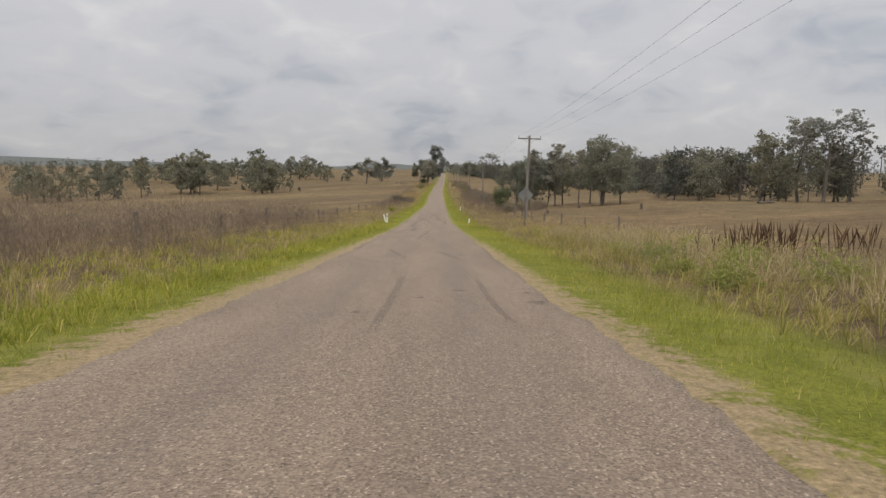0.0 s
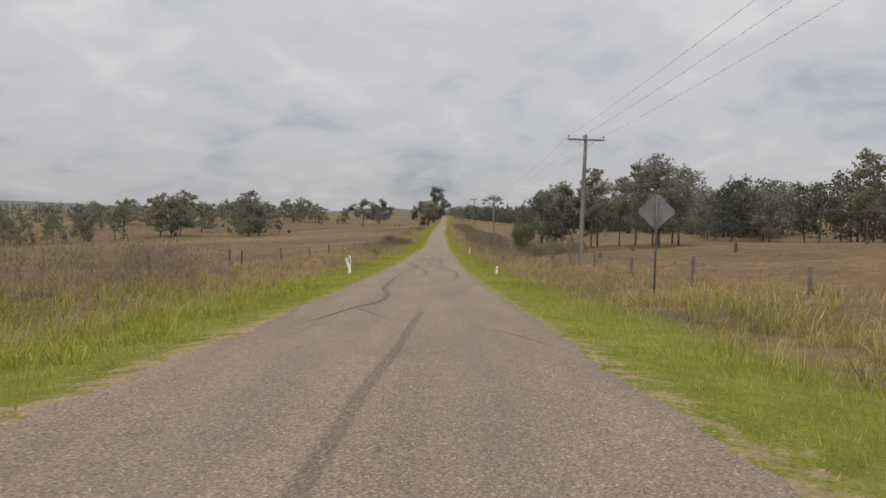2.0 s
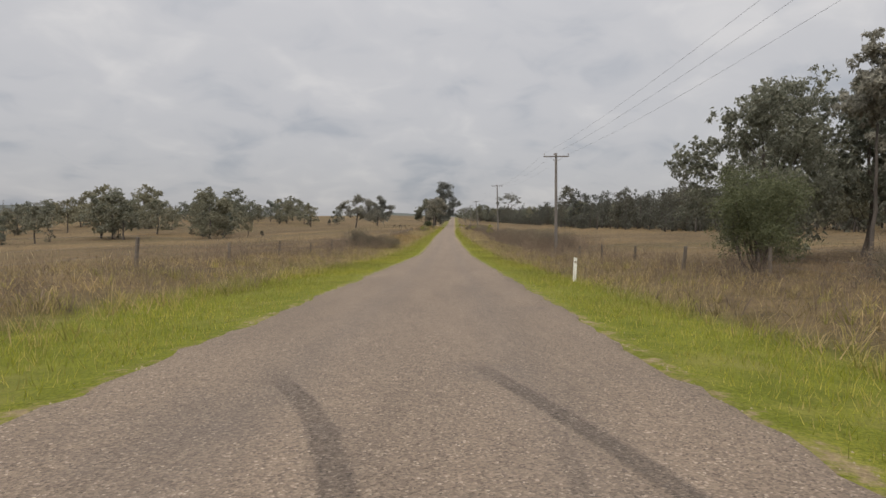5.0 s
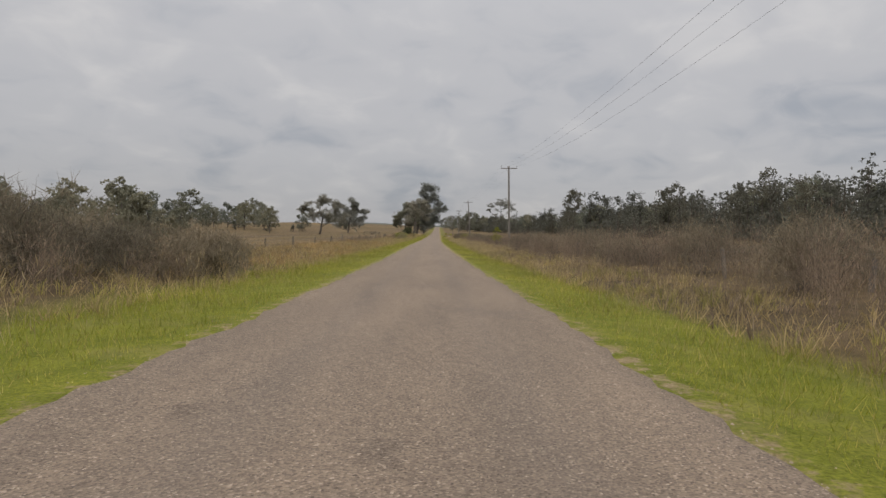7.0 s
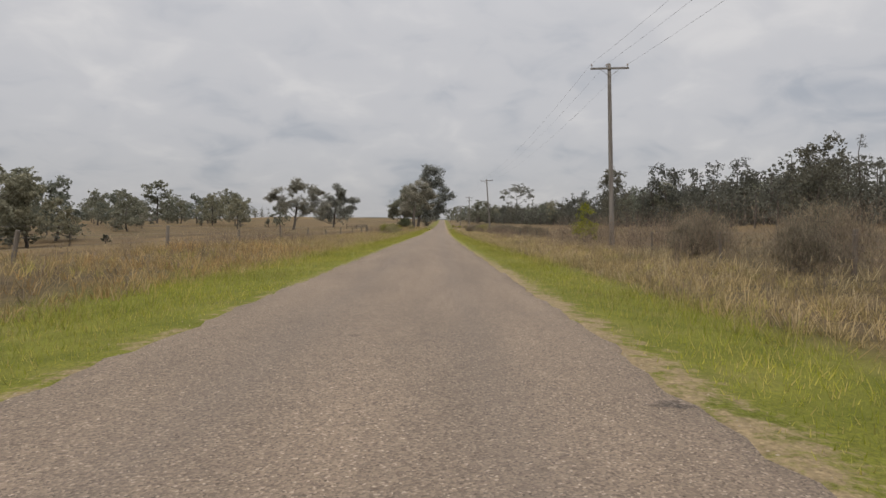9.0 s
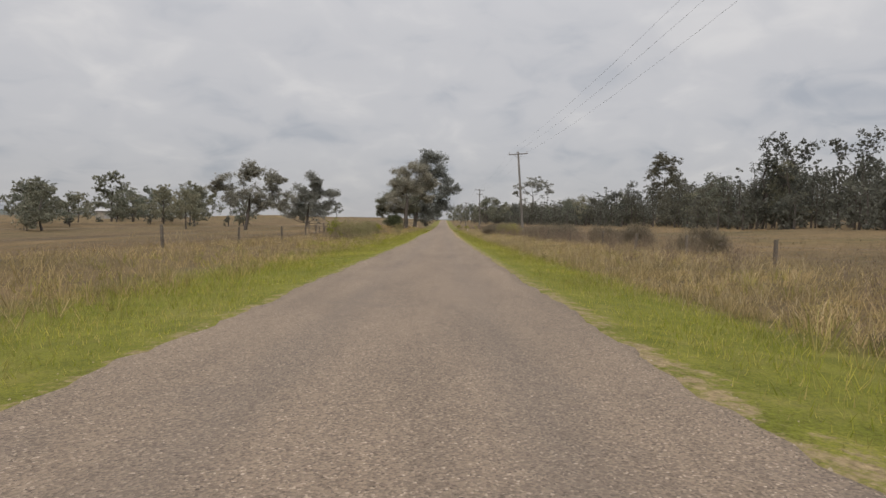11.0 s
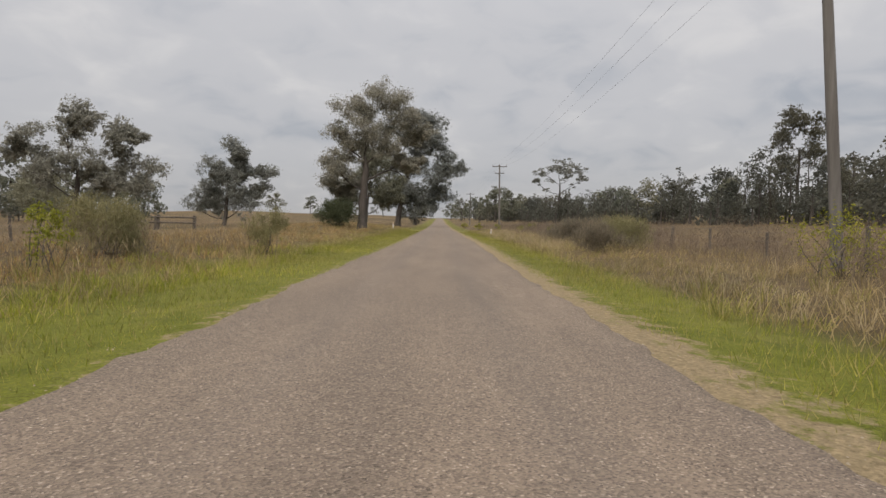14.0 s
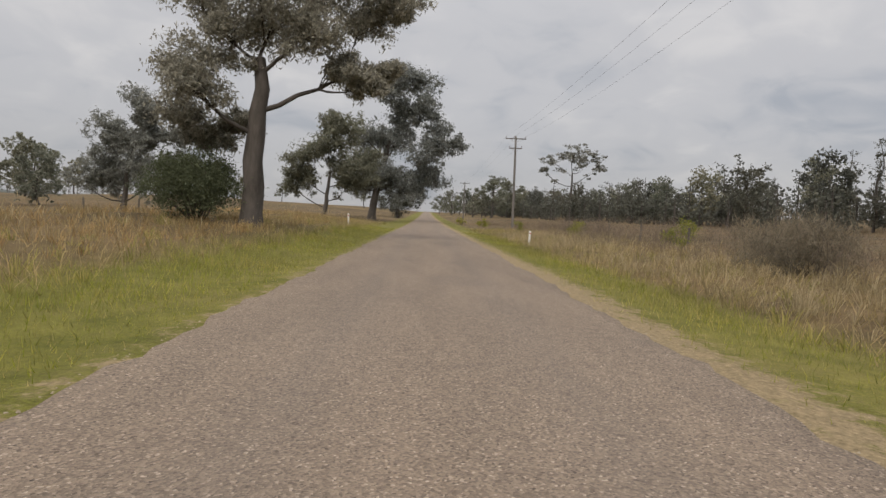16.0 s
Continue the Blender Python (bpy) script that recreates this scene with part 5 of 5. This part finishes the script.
def seed_stalks(m, g):
    """Thin stalks with pale feathery seed heads, in drifts."""
    x, y, u, s = scatter(m, 4.0, 9.5, -3, 400, g, 1.3)
    ok = (smooth_noise(x, y, 0.45) * smooth_noise(x + 40, y, 0.2) > 0.36) | ((s > 0) & (y < 32) & (u > 5))
    x, y = x[ok], y[ok]
    k = len(x)
    foot = np.column_stack([x, y, land(x, y)])
    h = g.uniform(0.55, 1.0, k)
    d = np.column_stack([g.normal(size=(k, 2)) * 0.16, np.ones(k)])
    neck, tip = foot + d * (h * 0.78)[:, None], foot + d * h[:, None] + np.column_stack([g.normal(size=(k, 2)) * 0.06, np.zeros(k)])
    a = g.uniform(0, 6.28, k)
    side = np.column_stack([np.cos(a), np.sin(a), np.zeros(k)])
    V = np.stack([foot - side * 0.003, foot + side * 0.003, neck, neck - side * 0.005, (neck + tip) / 2 + side * 0.011, tip], 1).reshape(-1, 3)
    o = np.arange(k)[:, None] * 6
    ob = new("seed_grass", np_mesh("seed_grass", V, np.concatenate([o + np.array([[0, 1, 2]]), o + np.array([[3, 4, 5]])]), SEED))
    return tagged(ob, "pale feathery seed heads above the dry grass", "grass", kind="stuff")


seed_stalks(30000, g)

x, y, u, s = scatter(70000, 13.0, 80.0, -4, 460, g, 1.6)
blades("paddock_grass", np.column_stack([x, y, land(x, y)]), g.uniform(0.10, 0.34, len(x)), g.uniform(0.012, 0.03, len(x)), g.uniform(0.3, 1.5, len(x)), PADDOCK, "dry grass tufts over the paddock", "grass", g)


def weeds(name, patches, mat, label, g):
    """Dead branching weeds: thin stems with side twigs, in patches (side, y0, y1, u0, u1, height, stems per square metre)."""
    P, H = [], []
    for s, y0, y1, u0, u1, hh, dens in patches:
        # each plant is a rounded tuft of stems, tallest in its middle
        plants = int((y1 - y0) * (u1 - u0) * 0.85)
        py, pu = g.uniform(y0, y1, plants), g.uniform(u0, u1, plants)
        edge = np.clip(np.minimum(py - y0, y1 - py) / 4.0, 0, 1)
        ok = g.random(plants) < (0.3 + 0.7 * edge) * np.clip(smooth_noise(pu * 1.3, py, 0.7) * 2.0, 0.3, 1)
        py, pu = py[ok], pu[ok]
        tall = hh * g.uniform(0.62, 1.08, len(py))
        reach = tall * g.uniform(0.38, 0.62, len(py))
        idx = np.repeat(np.arange(len(py)), max(3, int(dens * 0.62 / 0.62)))
        r = np.abs(g.normal(size=len(idx))) * 0.42
        ang = g.uniform(0, 6.28, len(idx))
        yy, uu = py[idx] + np.sin(ang) * r * reach[idx], pu[idx] + np.cos(ang) * r * reach[idx]
        xx = road_x(yy) + s * uu
        P.append(np.column_stack([xx, yy, land(xx, yy)]))
        H.append(tall[idx] * np.clip(1.0 - 0.5 * r ** 2, 0.35, 1) * g.uniform(0.78, 1.0, len(idx)))
    P, H = np.concatenate(P), np.concatenate(H)
    tris = []
    m = len(P)
    lean = g.normal(size=(m, 2)) * 0.13
    for k in range(16):
        f = 0.0 if k == 0 else g.uniform(0.12, 0.9, m) ** 0.8
        a = g.uniform(0, 6.28, m)
        d = np.stack([np.cos(a), np.sin(a), np.zeros(m)], 1)
        foot = P + np.column_stack([lean * (H * f)[:, None], H * f])
        if k == 0:
            tip = P + np.column_stack([lean * H[:, None] * 0.8, H * 0.8])
            wd = 0.004
        else:
            ln = H * g.uniform(0.07, 0.2, m) * (1.2 - f)
            b = g.uniform(0, 6.28, m)
            far = g.uniform(0.0, 0.3, m) * H * (0.35 + f)
            foot = foot + np.column_stack([np.cos(b) * far, np.sin(b) * far, np.zeros(m)])
            out = np.stack([np.cos(b), np.sin(b)], 1) * (ln * g.uniform(0.2, 1.0, m))[:, None]
            tip = foot + np.column_stack([out, ln])
            wd = 0.007
        tris.append(np.stack([foot - d * wd, foot + d * wd, tip], 1))
    V = np.concatenate(tris).reshape(-1, 3)
    ob = new(name, np_mesh(name, V, np.arange(len(V)).reshape(-1, 3), mat))
    return tagged(ob, label, "weeds", kind="stuff")


weeds("dead_weeds", [(-1, -4, 56, 6.8, 13.0, 2.2, 13), (-1, 88, 112, 6.0, 10.0, 1.15, 4), (-1, 112, 142, 6.6, 11.0, 1.6, 9), (-1, 145, 161, 6.0, 12.5, 1.7, 13), (-1, 215, 250, 8.5, 12.0, 1.3, 4),
                     (-1, 225, 262, 8, 12, 1.0, 2), (-1, 296, 334, 7.2, 11.0, 1.5, 10), (-1, 334, 344, 6.5, 9.0, 1.4, 5),
                     (1, 62, 118, 6.2, 11.0, 1.05, 4), (1, 86, 112, 8.6, 16.0, 1.35, 8), (1, 106, 150, 5.8, 12.0, 1.3, 6), (1, 144, 204, 7.6, 14.5, 2.4, 13), (1, 204, 252, 8.8, 14.5, 2.5, 9), (1, 150, 250, 6.0, 8.6, 0.9, 3), (1, 254, 280, 6.8, 12, 1.3, 6), (1, 278, 298, 8.8, 13.0, 1.45, 9), (1, 298, 348, 8.8, 14.0, 1.75, 11), (1, 348, 420, 8.4, 16.0, 1.8, 9), (1, 420, 450, 7, 12, 1.4, 4)],
      WEED, "stand of dead brown branching weeds", g)


def dock_clump(x, y, m, spread_r, seed):
    """Upright brown dock seed heads."""
    q = np.random.default_rng(seed)
    lines = []
    for _ in range(m):
        px, py = x + q.normal() * spread_r, y + q.normal() * spread_r * 0.5
        z = float(land(px, py))
        hgt = q.uniform(0.6, 1.08)
        lx, ly = q.normal(size=2) * 0.2
        zs = np.array([0, 0.45, 0.55, 0.8, 1.0]) * hgt
        lines.append((np.column_stack([px + lx * zs, py + ly * zs, z + zs]), np.array([0.005, 0.007, 0.015, 0.019, 0.004]), 5))
    V, F = tubes(lines)
    tagged(new("dock_plant", np_mesh("dock_plant", V, F, DOCK)), "clump of dark brown dock seed heads in the grass", "weeds", kind="stuff")


dock_clump(9.2, 18.2, 95, 0.8, 1)
dock_clump(11.6, 18.4, 30, 0.7, 2)

# ---- loose stones on the shoulders ----
g = np.random.default_rng(77)
x, y, u, s = scatter(9000, HALF - 0.05, HALF + 0.5, -3, 390, g, 1.4)
z = np.maximum(land(x, y), np.where(u < HALF, seal_z(x, y), -99))
r = g.uniform(0.006, 0.016, len(x))
octa = np.array([[1, 0, 0], [0, 1, 0], [-1, 0, 0], [0, -1, 0], [0, 0, 0.8]], float)
V = (octa[None] * r[:, None, None] * g.uniform(0.6, 1.3, (len(x), 5, 1)) + np.stack([x, y, z - 0.004], 1)[:, None]).reshape(-1, 3)
k = np.arange(len(x))[:, None] * 5
F = np.concatenate([k + np.array([[0, 1, 4]]), k + np.array([[1, 2, 4]]), k + np.array([[2, 3, 4]]), k + np.array([[3, 0, 4]])])
tagged(new("gravel", np_mesh("gravel", V, F, STONE)), "pale loose gravel along the road edges", "gravel", kind="stuff")


# ---- fences ----
def fence(side, ys, u_of, seed, label):
    q = random.Random(seed)
    ob = empty("fence")
    tagged(ob, label, "fence")
    feet = []
    for y in ys:
        x = float(road_x(y)) + side * float(np.interp(y, *u_of))
        z = float(land(x, y))
        hgt = q.uniform(0.85, 1.1)
        r = q.uniform(0.055, 0.085)
        bm = lathe_bm([(r * 1.05, -0.4), (r, 0.0), (r * 0.97, hgt * 0.6), (r * 0.93, hgt - 0.03), (r * 0.8, hgt)], 8)
        bm.transform(pose(x, y, z, q.gauss(0, 2.5), q.gauss(0, 2.5), q.uniform(0, 90)))
        part("post", bm, TIMBER, ob, smooth=False)
        feet.append((x - side * 0.09, y, z))
    for hgt in (0.35, 0.65, 0.95):
        V, F = tubes([(np.array([(a, b, c + hgt) for a, b, c in feet]), np.full(len(feet), 0.0035), 4)])
        part("wire", np_mesh("wire", V, F, STEEL), None, ob, "thin rusty fence wire")
    return ob


# posts about eight metres apart, closer at the strainers
right_ys = np.concatenate([np.arange(36, 300, 8.0), [303.7, 309.3], np.arange(315, 352, 5.8), np.arange(358, 420, 8.0)])
left_ys = np.concatenate([np.arange(14.4, 55, 9.0), [59.8, 61.8], np.arange(70.7, 156, 9.36), np.arange(164.6, 190, 9.27), np.arange(192.5, 420, 10.1)])
fence(1, right_ys, ([0, 60, 310, 335, 350, 420], [10.7, 10.6, 11.6, 11.6, 12.4, 14.2]), 3, "old timber post and wire fence along the paddock")
left_fence = fence(-1, left_ys, ([0, 80, 300, 325, 350, 420], [10.2, 9.9, 11.2, 13.5, 20.0, 25.0]), 4, "old timber post and wire fence along the paddock")
brace_x = float(road_x(60)) - 10.0
V, F = tubes([(np.array([(brace_x + 0.05, 59.9, float(land(brace_x, 59.9)) + 0.12), (brace_x, 61.7, float(land(brace_x, 61.7)) + 0.8)]), np.array([0.05, 0.045]), 7)])
part("brace", np_mesh("brace", V, F, TIMBER), None, left_fence, "slanting timber brace between strainer posts")


# ---- guide posts ----
def guide_post(x, y, lean_x, lean_y, reflector, label, sink=0.16, oblong=False):
    ob = empty("guide_post", pose(x, y, float(land(x, y)) - sink, lean_x, lean_y, 0))
    tagged(ob, label, "guide post", "roadside guide posts")
    bm = box_bm(0.11, 0.05, 1.25, (0, 0, 0.325), 0.012)
    for v in bm.verts:
        if v.co.z > 0.9 and v.co.x > 0:
            v.co.z -= 0.02
    part("post", bm, WHITE, ob)
    if oblong:
        part("reflector", box_bm(0.05, 0.012, 0.26, (0, -0.03, 0.68), 0.004), reflector, ob, "oblong dark red reflector")
    else:
        part("reflector", lathe_bm([(0.036, 0), (0.036, 0.008), (0.03, 0.014)], 14, (0, -0.026, 0.8), Matrix.Rotation(radians(90), 4, "X")), reflector, ob, "round reflector")
    return ob


guide_post(-4.55, 58.25, 0, 0, DARK_RED, "upright white guide post with an oblong dark red reflector", 0.05, True)
guide_post(-4.8, 60.8, 3, -17, GREY_REFLECTOR, "white guide post leaning over in the verge")
guide_post(2.8, 61.0, 0, 6, GREY_REFLECTOR, "low white guide post in green verge grass", 0.5)
guide_post(3.6, 108.0, 0, 1, GREY_REFLECTOR, "white guide post at the verge's edge")
guide_post(6.1, 384.5, 0, 2, RED, "white guide post with a red reflector")
guide_post(-4.85, 396.0, 0, -2, RED, "white guide post with a red reflector")


# ---- road sign, seen from its back ----
def road_sign(x, y):
    ob = empty("road_sign", pose(x, y, float(land(x, y)), 0, 0, -4))
    tagged(ob, "diamond warning sign seen from its bare grey back", "road sign")
    c = 2.5
    bm = box_bm(0.77, 0.004, 0.77, (0, 0, 0), 0.0)
    corners = [e for e in bm.edges if abs(e.verts[0].co.y - e.verts[1].co.y) > 0.001]
    bmesh.ops.bevel(bm, geom=corners, offset=0.05, segments=4, affect="EDGES")
    bm.transform(Matrix.Translation((0, 0.05, c)) @ Matrix.Rotation(radians(45), 4, "Y"))
    part("sign_plate", bm, ALU, ob, "bare aluminium diamond plate")
    part("post", lathe_bm([(0.03, -0.4), (0.03, c + 0.42), (0.026, c + 0.43)], 10), STEEL, ob, "brown weathered steel post", True)
    for dz in (-0.2, 0.2):
        part("bracket", box_bm(0.16, 0.03, 0.05, (0, 0.033, c + dz), 0.006), STEEL, ob)
    return ob


road_sign(5.92, 44.82)


# ---- power poles and lines ----
ARM = 2.5


def power_pole(x, y, top, lean, double=False, arm=ARM):
    z = float(land(x, y))
    hgt = top - z
    ob = empty("power_pole", pose(x, y, z, 0, lean, 0))
    tagged(ob, "weathered grey timber power pole with a crossarm" if not double else "timber power pole with two crossarms", "power pole", "power poles along the road")
    part("pole", lathe_bm([(0.17, -0.6), (0.165, 0.0), (0.15, hgt * 0.4), (0.125, hgt * 0.8), (0.11, hgt - 0.04), (0.07, hgt)], 14), POLE_WOOD, ob, smooth=True)
    arms = [(hgt - 0.35, arm)] + ([(hgt - 1.5, 1.6)] if double else [])
    for az_, ln in arms:
        arm_ob = part("crossarm", box_bm(ln, 0.1, 0.12, (0, -0.13, az_), 0.012), POLE_WOOD, ob)
        for f in ((-0.46, 0.46) if ln < 2 else (-0.47, -0.08, 0.47)):
            part("insulator", lathe_bm([(0.012, 0), (0.012, 0.1), (0.05, 0.1), (0.055, 0.14), (0.035, 0.16), (0.045, 0.2), (0.025, 0.24)], 10, (f * ln, -0.13, az_ + 0.06)), CERAMIC, arm_ob, "brown ceramic insulator", True)
        for sgn in (-1, 1):
            a, b = Vector((sgn * ln * 0.26, -0.19, az_ - 0.05)), Vector((0, -0.17, az_ - 0.55))
            V, F = tubes([(np.array([a, b]), np.array([0.014, 0.014]), 5)])
            part("brace", np_mesh("brace", V, F, STEEL), None, arm_ob)
    return ob


POLES = [(8.6, -24.0, 9.6, 0.0, False), (9.5, 71.3, 4.65, 1.0, False), (10.22, 151.5, 2.66, -1.4, False), (11.27, 238.6, 4.05, -2.3, False), (11.0, 333.0, 2.85, -4.8, False), (11.55, 429.0, 3.1, -1.0, True),
         (12.0, 525.0, 2.6, 0.0, False), (13.5, 615.0, 3.0, 0.0, False), (15.0, 710.0, 4.5, 0.0, False)]
for px, py, top, lean, dbl in POLES:
    power_pole(px, py, top, lean, dbl)
for f in (-0.47, -0.08, 0.47):
    for (x0, y0, z0, l0, _), (x1, y1, z1, l1, _) in zip(POLES, POLES[1:]):
        x0, x1 = (px + (pz - float(land(px, py))) * math.tan(radians(pl)) for px, py, pz, pl in ((x0, y0, z0, l0), (x1, y1, z1, l1)))
        t = np.linspace(0, 1, 25)
        sag = 0.012 * (y1 - y0)
        pts = np.column_stack([x0 + f * ARM + (x1 - x0) * t, y0 - 0.13 + (y1 - y0) * t, z0 - 0.08 + (z1 - z0) * t - sag * 4 * t * (1 - t)])
        V, F = tubes([(pts, np.full(25, 0.005), 5)])
        tagged(new("power_line", np_mesh("power_line", V, F, WIRE, True)), "grey conductor strung between timber poles", "power line", "power lines along the road")


# ---- a farm shed among the far trees, and the timber gate ----
def shed(x, y):
    z = float(land(x, y))
    ob = empty("farm_shed", pose(x, y, z, 0, 0, 8))
    tagged(ob, "pale tin-roofed farm shed among far gums", "shed")
    part("wall", box_bm(9, 6, 4.2, (0, 0, 1.9)), CLAD, ob)
    for sgn in (-1, 1):
        part("roof", box_bm(10, 3.9, 0.14, (0, sgn * 1.75, 4.75), 0.02, Matrix.Rotation(radians(-18 * sgn), 4, "X")), TIN, ob, "pale corrugated tin roof")
    part("door", box_bm(3.2, 0.08, 3.0, (1.5, -3.05, 1.5), 0.01), TIN, ob)


shed(-178.0, 602.0)


def rail_gate(x, y):
    ob = empty("timber_rail_fence", pose(x, y, float(land(x, y)), 0, 0, 8))
    tagged(ob, "low weathered timber rail fence in the paddock", "rail fence")
    for px in (-5.2, -2.6, 0.0):
        part("post", box_bm(0.2, 0.2, 1.25, (px, 0, 0.4), 0.02), TIMBER, ob)
    for hz in (0.45, 0.85):
        part("rail", lathe_bm([(0.06, 0), (0.055, 2.6), (0.05, 5.3)], 8, (0.05, -0.13, hz), Matrix.Rotation(radians(-90), 4, "Y")), TIMBER, ob, smooth=True)


rail_gate(-18.2, 365.5)


def fallen_log(x, y, length, turn):
    ob = empty("fallen_log", pose(x, y, float(land(x, y)) + 0.12, 0, 0, turn))
    tagged(ob, "dark fallen log lying in the dry paddock", "log")
    q = np.random.default_rng(int(x * 10))
    a, b = np.array([-length / 2, 0, 0.0]), np.array([length / 2, 0, 0.08])
    V, F = tubes([(bent(a, b, q, 0.03, 6), np.array([0.2, 0.19, 0.17, 0.15, 0.12, 0.07]), 9)])
    part("trunk", np_mesh("trunk", V, F, BARK, True), None, ob)
    V, F = tubes([(bent(np.array([0.4, 0, 0.1]), np.array([1.3, 0.5, 0.8]), q, 0.05, 4), np.array([0.08, 0.06, 0.04, 0.02]), 6)])
    part("branch", np_mesh("branch", V, F, BARK, True), None, ob)


fallen_log(46.0, 92.0, 2.6, 12)


def stump(x, y, hgt):
    ob = empty("tree_stump", pose(x, y, float(land(x, y)), 2, 3, x * 20))
    tagged(ob, "dark weathered stump in dry grass", "stump")
    part("stump", lathe_bm([(0.22, -0.2), (0.17, 0.05), (0.14, hgt * 0.6), (0.13, hgt)], 9), BARK, ob, smooth=True)


for x, y, hgt in ((26.0, 84.0, 0.7), (21.0, 98.0, 0.6), (14.0, 84.0, 0.55)):
    stump(x, y, hgt)
